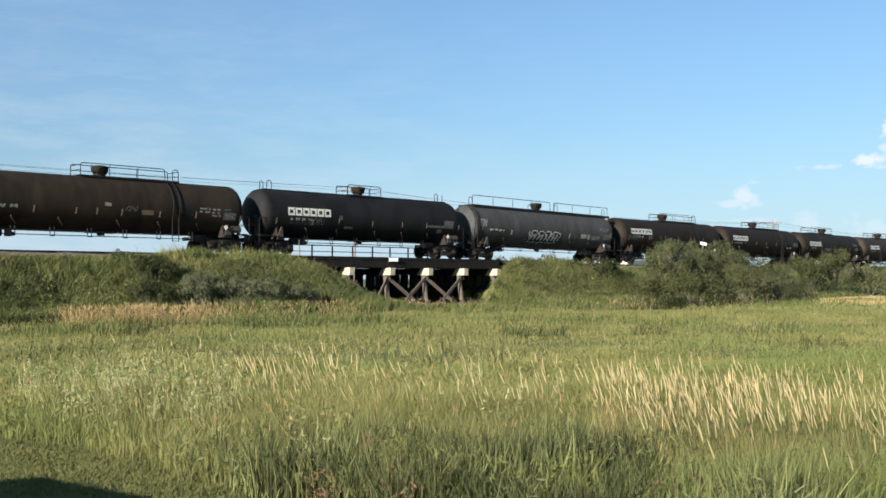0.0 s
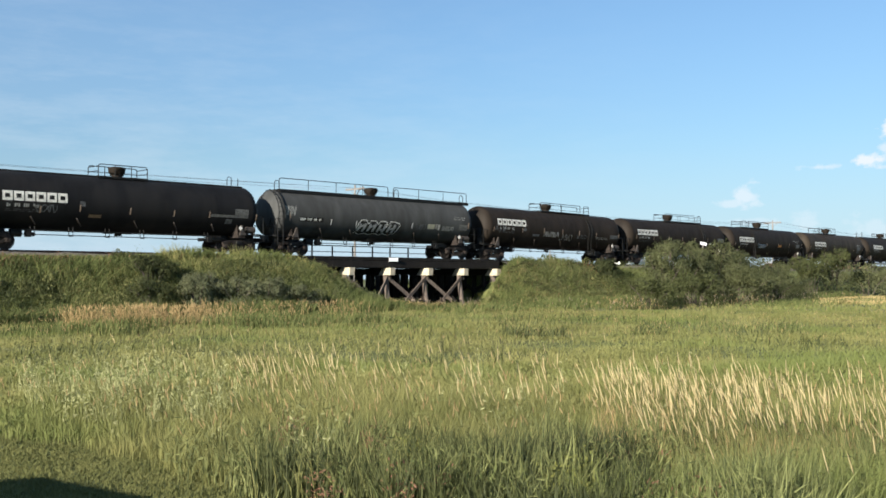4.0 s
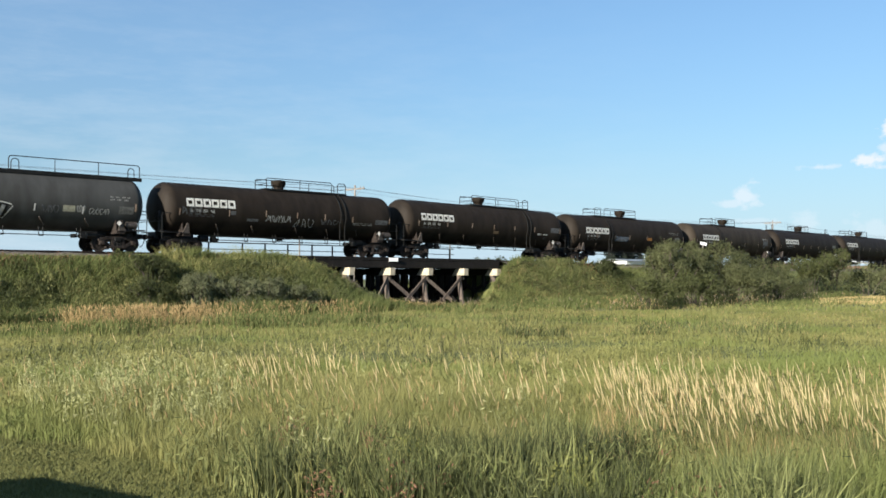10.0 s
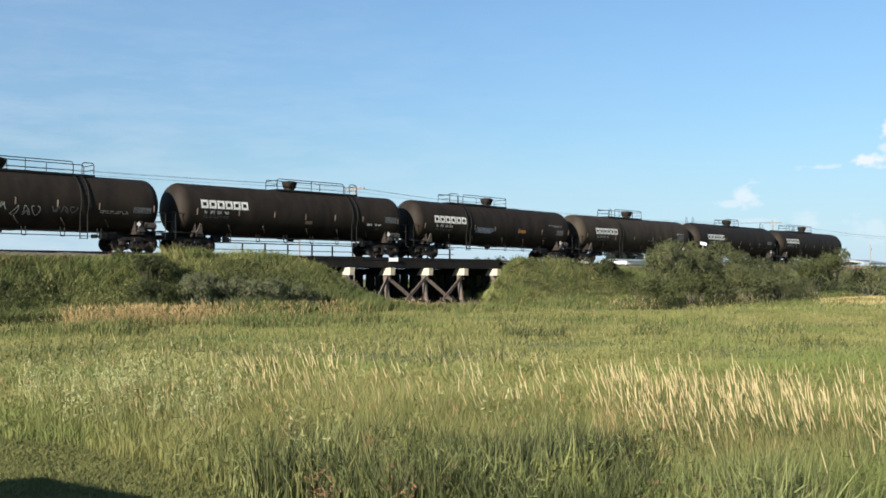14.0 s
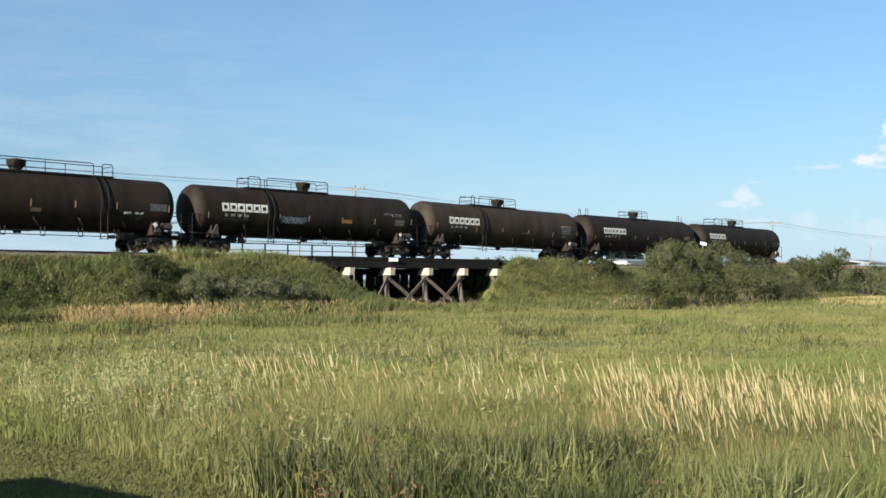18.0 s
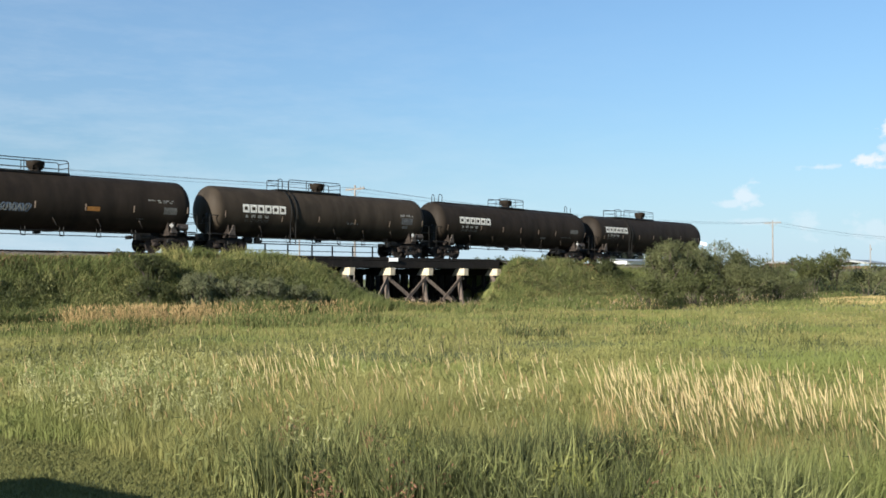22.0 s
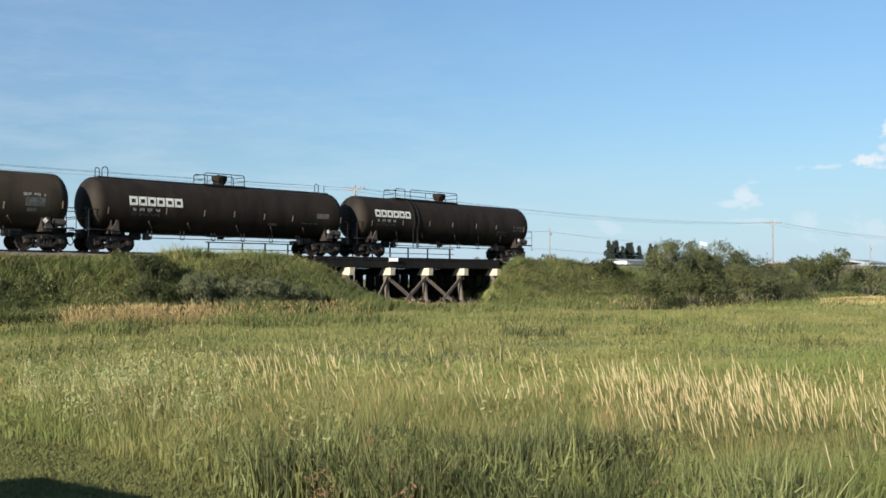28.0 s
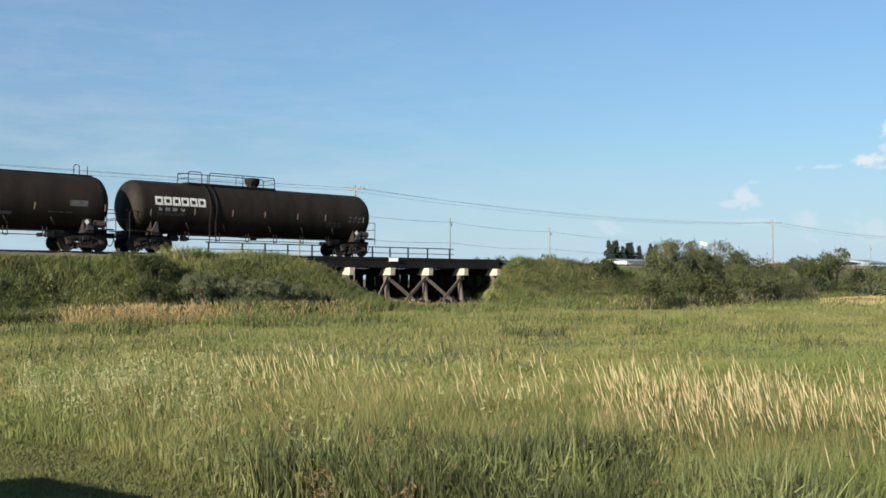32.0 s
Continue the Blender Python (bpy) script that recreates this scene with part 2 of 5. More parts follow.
TYRE = material("tyre_rubber", (0.012, 0.012, 0.012), (0.022, 0.022, 0.022), 8, 0.9, 0.0, 0.2)


# ---- mesh helpers ----
def bake(name, bm, mat, smooth=0):
    me = bpy.data.meshes.new(name)
    bm.normal_update()
    bm.to_mesh(me)
    bm.free()
    me.materials.append(mat)
    if smooth:
        me.polygons.foreach_set("use_smooth", [True] * len(me.polygons))
        me.set_sharp_from_angle(angle=radians(smooth))
    return me


def part(name, bm, mat, parent=None, label="", smooth=0, at=None):
    ob = new(name, bake(name, bm, mat, smooth) if isinstance(bm, bmesh.types.BMesh) else bm)
    if parent:
        ob.parent = parent
    if at is not None:
        ob.matrix_basis = at
    if label:
        tagged(ob, label)
    return ob


def empty(name, m=None):
    ob = new(name)
    ob.empty_display_size = 0.3
    if m is not None:
        ob.matrix_basis = m
    return ob


def box(bm, c, s, m=None, bevel=0.0):
    r = bmesh.ops.create_cube(bm, size=1.0)
    vs = r["verts"]
    bmesh.ops.scale(bm, vec=s, verts=vs)
    if bevel:
        es = list({e for v in vs for e in v.link_edges})
        made = bmesh.ops.bevel(bm, geom=es, offset=bevel, segments=1, affect="EDGES")
        vs = list({v for f in made["faces"] for v in f.verts} | {v for v in vs if v.is_valid})
    if m is not None:
        bmesh.ops.transform(bm, matrix=m, verts=vs)
    bmesh.ops.translate(bm, vec=c, verts=vs)


def beam(bm, p, q, w, h):
    """A square bar from p to q."""
    p, q = Vector(p), Vector(q)
    d = q - p
    m = d.to_track_quat("X", "Z").to_matrix().to_4x4()
    box(bm, (p + q) / 2, (d.length, w, h), m)


def rod(bm, p, q, r, n=6, r2=None):
    p, q = Vector(p), Vector(q)
    d = q - p
    m = Matrix.Translation((p + q) / 2) @ d.to_track_quat("Z", "Y").to_matrix().to_4x4()
    bmesh.ops.create_cone(bm, cap_ends=True, segments=n, radius1=r, radius2=r if r2 is None else r2, depth=d.length, matrix=m)


def pipe(bm, pts, r, n=5):
    for a, b in zip(pts, pts[1:]):
        rod(bm, a, b, r, n)


def ring_revolve(bm, profile, axis_point, n=48):
    """Turns (x, radius) pairs about a line along x."""
    cy, cz = axis_point
    rings = []
    for x, r in profile:
        if r < 1e-4:
            rings.append([bm.verts.new((x, cy, cz))])
        else:
            rings.append([bm.verts.new((x, cy + r * math.sin(2 * math.pi * i / n), cz + r * math.cos(2 * math.pi * i / n))) for i in range(n)])
    for a, b in zip(rings, rings[1:]):
        for i in range(n):
            j = (i + 1) % n
            if len(a) == 1:
                bm.faces.new((a[0], b[i], b[j]))
            elif len(b) == 1:
                bm.faces.new((a[i], b[0], a[j]))
            else:
                bm.faces.new((a[i], b[i], b[j], a[j]))
    bmesh.ops.recalc_face_normals(bm, faces=bm.faces)


def on_shell(x, a, off=0.008, side=-1):
    """A point on the tank's shell, a degrees above the level of its axis."""
    a = radians(a)
    return Vector((x, side * (TANK_R + off) * math.cos(a), TANK_Z + (TANK_R + off) * math.sin(a)))


def patch(bm, x0, x1, a0, a1, off=0.008, slant=0.0):
    """A thin painted field laid round the shell."""
    n = max(1, int(abs(a1 - a0) / 6))
    rows = []
    for i in range(n + 1):
        a = a0 + (a1 - a0) * i / n
        dx = slant * i / n
        rows.append([bm.verts.new(on_shell(x, a, off)) for x in (x0 + dx, x1 + dx)])
    for (p, q), (r, s) in zip(rows, rows[1:]):
        bm.faces.new((p, q, s, r))


def stroke(bm, pts, w, off=0.009):
    """A brush stroke on the shell through (x, degrees) points, w metres broad."""
    prev = None
    k = math.degrees(1 / TANK_R)
    for i, (x, a) in enumerate(pts):
        x2, a2 = pts[min(i + 1, len(pts) - 1)]
        x1, a1 = pts[max(i - 1, 0)]
        dx, da = x2 - x1, (a2 - a1) / k
        l = math.hypot(dx, da) or 1
        nx, na = -da / l * w / 2, dx / l * w / 2 * k
        pair = (bm.verts.new(on_shell(x + nx, a + na, off)), bm.verts.new(on_shell(x - nx, a - na, off)))
        if prev:
            bm.faces.new((prev[0], prev[1], pair[1], pair[0]))
        prev = pair


def np_mesh(name, verts, tris, mat):
    me = bpy.data.meshes.new(name)
    me.vertices.add(len(verts))
    me.vertices.foreach_set("co", np.ascontiguousarray(verts, dtype=np.float32).ravel())
    me.loops.add(len(tris) * 3)
    me.loops.foreach_set("vertex_index", np.ascontiguousarray(tris, dtype=np.int32).ravel())
    me.polygons.add(len(tris))
    me.polygons.foreach_set("loop_start", np.arange(0, len(tris) * 3, 3, dtype=np.int32))
    me.update(calc_edges=True)
    me.validate()
    me.materials.append(mat)
    return me


# ---- ground ----
GAP_L, GAP_R = 37.3, 53.1        # where the banks end on either side of the trestle


def smooth01(v):
    v = np.clip(v, 0.0, 1.0)
    return v * v * (3 - 2 * v)


def wob(x, y, f, ph=0.0):
    return (np.sin(x * f + 1.3 * np.sin(y * f * 0.7 + ph)) + np.sin(y * f * 1.17 + 0.9 * np.sin(x * f * 0.83 + 2.1 + ph))) * 0.5


def track_y(x):
    """The line of the track: straight over the trestle, then a gentle bend away."""
    d = np.clip(np.asarray(x, float) - 60, 0, 35)
    return 0.00072 * d * d + 0.0504 * np.maximum(np.asarray(x, float) - 95, 0)


def track_z(x):
    """A slight fall of the track beyond the trestle."""
    return -0.2 * smooth01((np.asarray(x, float) - 47) / 24)


def track_pitch(x):
    return math.degrees(math.atan(float(track_z(x - 6) - track_z(x + 6)) / 12))


def track_turn(x):
    return math.degrees(math.atan(0.00144 * min(max(x - 60, 0), 35)))


def ground_z(x, y):
    x, y = np.asarray(x, float), np.asarray(y, float)
    near = np.abs(y - track_y(x))
    toe = 9.6 + 0.7 * wob(x, y * 0 + 3, 0.21)
    bank = smooth01((toe - near) / (toe - 2.9)) * (2.98 + track_z(x))
    # the banks fall away at the trestle, further out at their foot
    left = smooth01((GAP_L + 3.2 - x + 0.34 * (near - 3)) / 5.6)
    right = smooth01((x - GAP_R + 1.8 + 0.5 * (near - 3)) / 4.4)
    hold = np.maximum(left, right)
    rough = 0.10 * wob(x, y, 0.35) + 0.05 * wob(x, y, 1.1, 1.0)
    far = smooth01((np.hypot(x, y + 52) - 9) / 12)
    flat = smooth01((near - 2.6) / 2.0)
    return bank * hold - 0.6 * (1 - hold) * smooth01((12 - near) / 6) + rough * far * flat


def graded(lo, hi, stops):
    """Grid lines that lie closer within the stops (from, to, step)."""
    vals = {lo, hi}
    for a, b, s in stops:
        vals.update(np.arange(a, b, s).round(3).tolist())
    return np.array(sorted(vals))


def build_ground():
    xs = graded(-2500, 4000, ((-2500, -300, 220), (-300, -60, 24), (-60, -12, 4), (-12, 120, 0.7), (120, 220, 4), (220, 600, 38), (600, 4000, 340)))
    ys = graded(-1500, 4000, ((-1500, -200, 130), (-200, -60, 14), (-60, -14, 1.2), (-14, 14, 0.5), (14, 60, 4), (60, 400, 34), (400, 4000, 360)))
    gx, gy = np.meshgrid(xs, ys, indexing="ij")
    gz = ground_z(gx, gy)
    v = np.stack([gx, gy, gz], -1).reshape(-1, 3)
    nx, ny = len(xs), len(ys)
    i, j = np.meshgrid(np.arange(nx - 1), np.arange(ny - 1), indexing="ij")
    a = (i * ny + j).ravel()
    tris = np.concatenate([np.stack([a, a + ny, a + ny + 1], -1), np.stack([a, a + ny + 1, a + 1], -1)])
    me = np_mesh("ground", v, tris, SOIL)
    me.polygons.foreach_set("use_smooth", [True] * len(me.polygons))
    tagged(new("ground", me), "grassy flat field with a raised railway bank", "ground", kind="structure")


build_ground()


def build_ballast():
    """Stone shoulders under the track on both banks."""
    for x0, x1 in ((-140, 35.6), (55.6, 420)):
        bm = bmesh.new()
        n = max(2, int((x1 - x0) / 0.8))
        prof = ((-3.3, -0.30), (-2.6, -0.02), (-1.9, 0.26), (-1.5, 0.30), (1.5, 0.30), (1.9, 0.26), (2.6, -0.02), (3.3, -0.30))
        rows = []
        for i in range(n + 1):
            x = x0 + (x1 - x0) * i / n
            rows.append([bm.verts.new((x, y + float(track_y(x)) + rng.normal(0, 0.05), 2.93 + z + float(track_z(x)) + rng.normal(0, 0.025))) for y, z in prof])
        for p, q in zip(rows, rows[1:]):
            for k in range(len(prof) - 1):
                bm.faces.new((p[k], q[k], q[k + 1], p[k + 1]))
        tagged(part("ballast", bm, BALLAST, smooth=60), "grey-brown stone ballast under the rails", "ballast", kind="structure")


build_ballast()


# ---- grasses, weeds and leaves ----
def blades(p, h, w, lean=0.35, mat=GREEN, name="grass", label="", heads=None, wind=(0.25, -0.1), head_mat=None):
    """Tapering bent blades at the points p, each of three triangles; with heads, a seed spindle on top of each."""
    n = len(p)
    ang = rng.uniform(0, 2 * np.pi, n)
    side = np.stack([np.cos(ang), np.sin(ang), np.zeros(n)], -1)
    bend = rng.normal(0, lean, (n, 2)) + np.array(wind) * rng.uniform(0.2, 1.2, (n, 1))
    bend = np.concatenate([bend, np.zeros((n, 1))], -1) * h[:, None]
    up = np.array([0, 0, 1.0]) * h[:, None]
    mid = p + up * 0.55 + bend * 0.3
    tip = p + up * (1 - 0.15 * np.minimum(1, np.linalg.norm(bend, axis=1) / h))[:, None] + bend
    hw = side * (w / 2)[:, None]
    base = p - np.array([0, 0, 0.04])
    v = np.stack([base - hw * 0.8, base + hw * 0.8, mid - hw, mid + hw, tip], 1)
    k = np.arange(n)[:, None, None] * 5
    t = k + np.array([[0, 1, 3], [0, 3, 2], [2, 3, 4]])[None]
    verts, tris = v.reshape(-1, 3), t.reshape(-1, 3)
    if heads is not None:
        hl, hr = heads
        d = tip - mid
        d /= np.linalg.norm(d, axis=1)[:, None]
        l = rng.uniform(0.7, 1.2, n)[:, None] * hl
        s2 = np.cross(d, side)
        s2 /= np.linalg.norm(s2, axis=1)[:, None] + 1e-9
        s1 = np.cross(d, s2)
        q = tip - d * l * 0.25
        ring = [s1 * hr, (s2 * 0.87 - s1 * 0.5) * hr, (-s2 * 0.87 - s1 * 0.5) * hr]
        hv = np.stack([q] + [q + d * l * 0.22 + o for o in ring] + [q + d * l * 0.72 + o * 0.8 for o in ring] + [q + d * l], 1)
        hk = len(verts) + np.arange(n)[:, None, None] * 8
        ht = hk + np.array([[0, 1, 2], [0, 2, 3], [0, 3, 1], [1, 4, 5], [1, 5, 2], [2, 5, 6], [2, 6, 3], [3, 6, 4], [3, 4, 1], [7, 5, 4], [7, 6, 5], [7, 4, 6]])[None]
        verts, tris = np.concatenate([verts, hv.reshape(-1, 3)]), np.concatenate([tris, ht.reshape(-1, 3)])
    me = np_mesh(name, verts, tris, mat)
    if head_mat:
        me.materials.append(head_mat)
        me.polygons.foreach_set("material_index", np.repeat([0, 1], (3 * n, len(tris) - 3 * n)).astype(np.int32))
    ob = new(name, me)
    return tagged(ob, label, name.replace("_", " "), kind="stuff")


def leaf_mesh(name, p, size, mat, up_bias=0.25, slim=0.45, out=None, loose=0.75):
    """Small leaves at the points p; with out, their faces turn roughly that way."""
    n = len(p)
    if out is None:
        d = rng.normal(0, 1, (n, 3)) + np.array([0, 0, up_bias])
        d /= np.linalg.norm(d, axis=1)[:, None]
        e = np.cross(d, rng.normal(0, 1, (n, 3)))
    else:
        f = out / (np.linalg.norm(out, axis=1)[:, None] + 1e-9) + rng.normal(0, loose * 0.6, (n, 3))
        d = np.array([0, 0, 1.0]) - f * f[:, 2:] + rng.normal(0, 0.55, (n, 3))
        d /= np.linalg.norm(d, axis=1)[:, None] + 1e-9
        e = np.cross(f, d)
    e /= np.linalg.norm(e, axis=1)[:, None] + 1e-9
    s = (size * rng.uniform(0.6, 1.3, n))[:, None]
    v = np.stack([p - d * s * 0.5, p + e * s * slim * 0.5, p + d * s * 0.5, p - e * s * slim * 0.5], 1)
    k = np.arange(n)[:, None, None] * 4
    t = k + np.array([[0, 1, 2], [0, 2, 3]])[None]
    return np_mesh(name, v.reshape(-1, 3), t.reshape(-1, 3), mat)


def fan(n, r0, r1, a0=12.0, a1=80.0, power=1.0):
    """n places spread round the camera's stand, bearings from +x in degrees; a power above 1 crowds them near."""
    u = rng.uniform(0, 1, n)
    r = r0 * (r1 / r0) ** (u ** (1 / power)) if power != 0 else np.sqrt(r0 * r0 + u * (r1 * r1 - r0 * r0))
    a = np.radians(rng.uniform(a0, a1, n))
    return np.stack([r * np.cos(a), -52 + r * np.sin(a)], -1)


def field_xy(n, x0, x1, y0, y1):
    return np.stack([rng.uniform(x0, x1, n), rng.uniform(y0, y1, n)], -1)


def stand(xy):
    return np.concatenate([xy, ground_z(xy[:, 0], xy[:, 1])[:, None]], -1)


def patchy(xy, f, cut, ph=0.0):
    v = wob(xy[:, 0], xy[:, 1], f, ph) + 0.5 * wob(xy[:, 0], xy[:, 1], f * 2.7, ph + 1)
    return xy[v + rng.normal(0, 0.25, len(xy)) > cut]


def near_edge(xy):
    """Where the tall growth begins beyond the mown strip."""
    return xy[xy[:, 0] > 5.1 - 0.45 * smooth01((xy[:, 1] + 41.0) / 2.2) + 0.1 * np.sin(xy[:, 1] * 1.3) + 0.09 * np.sin(xy[:, 1] * 4.1) + rng.normal(0, 0.07, len(xy))]


def sprigs(name, xy, h0, h1, m, size, mat, label, spread=0.06, low=0.25, slim=0.45):
    """Leafy stalks: m small leaves up each of them."""
    p = stand(xy)
    n = len(p)
    h = rng.uniform(h0, h1, (n, 1))
    z = rng.uniform(low, 1.0, (n, m)) * h
    q = np.stack([p[:, :1] + rng.normal(0, spread, (n, m)) + 0.08 * z, p[:, 1:2] + rng.normal(0, spread, (n, m)), p[:, 2:] + z], -1)
    tagged(new(name, leaf_mesh(name, q.reshape(-1, 3), size, mat, 0.6, slim)), label, "weeds", kind="stuff")


SWAYING = []


def build_grass():
    U = rng.uniform
    # mown strip
    xy = field_xy(50000, 3.0, 5.6, -45.4, -37.8)
    n = len(xy)
    blades(stand(xy), U(0.02, 0.06, n), U(0.006, 0.011, n), 0.8, LAWN, "lawn_grass", "short mown green lawn grass")
    # belt of leafy grass in the foreground; its dark tones include shade between blades
    xy = near_edge(np.concatenate([fan(20000, 6.3, 9.9, 20, 60), fan(3000, 8.6, 9.9, 42, 56), fan(1500, 6.3, 8.0, 18, 20), fan(6000, 7.0, 9.9, 60, 73), patchy(fan(6000, 9.6, 11.5, 18, 60), 1.7, 0.1)]))
    n = len(xy)
    e = 0.5 + 0.5 * smooth01((xy[:, 0] - 5.0) / 1.3)
    blades(stand(xy), U(0.2, 0.6, n) * e * (1 + 0.4 * wob(xy[:, 0], xy[:, 1], 2.3)), U(0.007, 0.017, n), 0.22, DEEP, "leafy_grass", "green broad-bladed grass in the foreground with shade in its dark tones", wind=(0.05, -0.05))
    # very dark blades stand in for the shaded gaps inside the belt
    xy = near_edge(np.concatenate([fan(6500, 6.3, 9.8, 34, 48), fan(2200, 6.6, 9.2, 48, 56)]))
    n = len(xy)
    blades(stand(xy), U(0.28, 0.62, n) * (1 + 0.25 * wob(xy[:, 0], xy[:, 1], 3.1)), U(0.008, 0.018, n), 0.2, LEAF_DARK, "leafy_grass", "very dark blades standing in for shaded gaps in the foreground", wind=(0.05, -0.05))
    xy = fan(5200, 6.3, 9.6, 19, 35)
    n = len(xy)
    blades(stand(xy), U(0.25, 0.55, n), U(0.005, 0.011, n), 0.22, GREEN, "leafy_grass", "pale green blades in the foreground", wind=(0.05, 0.0))
    sprigs("leafy_weed", near_edge(np.concatenate([fan(130, 6.6, 9.8, 21, 58), patchy(fan(260, 9.0, 12.0, 20, 69), 1.7, 0.1)])), 0.3, 0.62, 52, 0.085, DEEP, "leafy weeds in the foreground with shade in their dark tones", 0.08, 0.2, 0.11)
    xy = near_edge(patchy(fan(7000, 6.5, 10.6, 20, 64), 2.4, 0.0, 3.7))
    n = len(xy)
    blades(stand(xy), U(0.3, 0.58, n), U(0.004, 0.009, n), 0.4, STALK, "leafy_grass", "brownish fading blades in the foreground", wind=(0.05, 0.0))
    # paler blades stand in for the sunlit tops of the belt
    xy = near_edge(patchy(fan(9000, 7.0, 11.0, 20, 64), 2.1, 0.0, 1.7))
    n = len(xy)
    blades(stand(xy), U(0.35, 0.66, n), U(0.004, 0.010, n), 0.28, GREEN, "leafy_grass", "arching pale green blades standing in for sunlit tops in the foreground", wind=(0.1, 0.0))
    # meadow: near, middle and far
    xy = near_edge(np.concatenate([fan(92000, 9.4, 24, 19, 59), fan(7000, 7.4, 9.6, 18, 26), fan(30000, 8.6, 24, 59, 73)]))
    n = len(xy)
    far = np.hypot(xy[:, 0], xy[:, 1] + 52)
    k = (1 + 0.3 * wob(xy[:, 0], xy[:, 1], 1.1)) * (0.45 + 0.55 * smooth01((xy[:, 0] - 5.0) / 1.6)) * (1 - 0.6 * smooth01((far - 11.5) / 7))
    blades(stand(xy), U(0.25, 0.6, n) * k, U(0.005, 0.012, n) * (0.5 + 0.5 * smooth01((far - 8.5) / 5)), 0.4, GREEN, "meadow_grass", "yellow-green uncut meadow grass", wind=(0.02, 0.04))
    xy = fan(156000, 16, 62, 20, 71, 0)
    xy = xy[(xy[:, 1] < -8.0)]
    n = len(xy)
    a = xy @ np.array([0.70, 0.71])
    k = 1 + 0.3 * wob(xy[:, 0], xy[:, 1], 0.7) + 0.25 * np.sin(a * 1.7 + 1.5 * wob(xy[:, 0], xy[:, 1], 0.25))
    blades(stand(xy), U(0.07, 0.22, n) * k, U(0.010, 0.022, n), 0.75, GREEN, "meadow_grass", "yellow-green uncut meadow grass", wind=(0.02, 0.04))
    # low leafy growth between the blades
    xy = fan(44000, 13, 50, 20, 72)
    xy = xy[xy[:, 1] < -9.0]
    p = stand(xy) + np.stack([np.zeros(len(xy)), np.zeros(len(xy)), U(0.05, 0.24, len(xy)) * (1 + 0.5 * wob(xy[:, 0], xy[:, 1], 0.8))], -1)
    tagged(new("meadow_weeds", leaf_mesh("meadow_weeds", p, 0.055, GREEN, 1.6, 0.4)), "low leafy green growth in the meadow", "weeds", kind="stuff")
    xy = field_xy(26000, 55, 150, -48, -9)
    n = len(xy)
    blades(stand(xy), U(0.14, 0.34, n), U(0.03, 0.06, n), 0.6, GREEN, "meadow_grass", "yellow-green uncut meadow grass", wind=(0.02, 0.04))
    # darker tufts in the open field
    xy = np.concatenate([patchy(fan(7000, 20, 50, 20, 70, 0), 0.55, 0.8), fan(230, 31, 34, 38.6, 42), patchy(fan(2600, 38, 46, 26, 56, 0), 0.4, 0.35, 4.0), fan(80, 34, 36, 33, 35)])
    n = len(xy)
    blades(stand(xy), U(0.2, 0.5, n), U(0.02, 0.045, n), 0.5, LEAF_DARK, "leafy_grass", "darker green tufts in the meadow")
    xy = np.concatenate([patchy(field_xy(7000, 22, 60, -15.5, -11.0), 0.5, -0.1, 5.0), patchy(field_xy(2500, 60, 95, -20, -15.5), 0.5, 0.0, 5.0), patchy(field_xy(5000, 11, 30, -20.0, -17.0), 0.9, 0.0, 5.0)])
    n = len(xy)
    blades(stand(xy), U(0.3, 0.65, n), U(0.02, 0.04, n), 0.4, BANK, "leafy_grass", "taller dark grass along the foot of the banks")
    # straw seed heads, thick in two drifts and thin elsewhere
    drift = fan(3000, 9.0, 13.2, 19, 36.4)
    centres = np.concatenate([fan(18, 11.0, 12.9, 20, 36.0), fan(13, 9.2, 11.0, 21, 35)])
    d = np.linalg.norm(drift[:, None] - centres[None], axis=2).min(1)
    drift = drift[d < rng.exponential(0.12, len(drift))]
    far_drift = fan(360, 11.6, 15.2, 50.4, 56.0)
    centres = fan(15, 12.0, 15.4, 50.2, 56.2)
    d = np.linalg.norm(far_drift[:, None] - centres[None], axis=2).min(1)
    far_drift = far_drift[d < rng.exponential(0.15, len(far_drift))]
    xy = near_edge(np.concatenate([drift, fan(60, 8.8, 10.4, 20, 35), fan(16, 7.4, 8.8, 20, 33), far_drift, fan(70, 10.5, 14, 36, 50), fan(50, 9.5, 18, 20, 69)]))
    warm = fan(3600, 9.2, 13.0, 19, 37)
    n = len(warm)
    blades(stand(warm), U(0.25, 0.6, n), U(0.004, 0.008, n), 0.2, DRY, "dry_grass", "thin dry blades among the seeding grass", wind=(-0.08, 0.1))
    cell = np.floor(np.degrees(np.arctan2(xy[:, 1] + 52, xy[:, 0])) / 1.6).astype(int) * 10 + (np.hypot(xy[:, 0], xy[:, 1] + 52) > 12.0)
    for c in sorted(set(cell.tolist())):
        q = xy[cell == c]
        n = len(q)
        tuft = blades(stand(q), U(0.55, 0.92, n), U(0.005, 0.008, n), 0.065, STALK, "seed_grass", "tall grass with dry straw-coloured seed heads", heads=(0.21, 0.0056), wind=(-0.14, 0.17), head_mat=STRAW)
        foot = Vector((*q.mean(0), 0.0))
        tuft.data.transform(Matrix.Translation(-foot))
        tuft.matrix_basis = Matrix.Translation(foot)
        SWAYING.append((tuft, foot))
    # dull stalks with brownish heads among the green
    xy = near_edge(np.concatenate([fan(700, 9.4, 16, 19, 71), fan(1800, 24, 50, 20, 70, 0)]))
    n = len(xy)
    blades(stand(xy), U(0.4, 0.75, n), U(0.005, 0.009, n), 0.16, STALK, "seed_grass", "thin brownish flowering grass stalks", heads=(0.11, 0.006), wind=(-0.06, 0.08), head_mat=DRY)
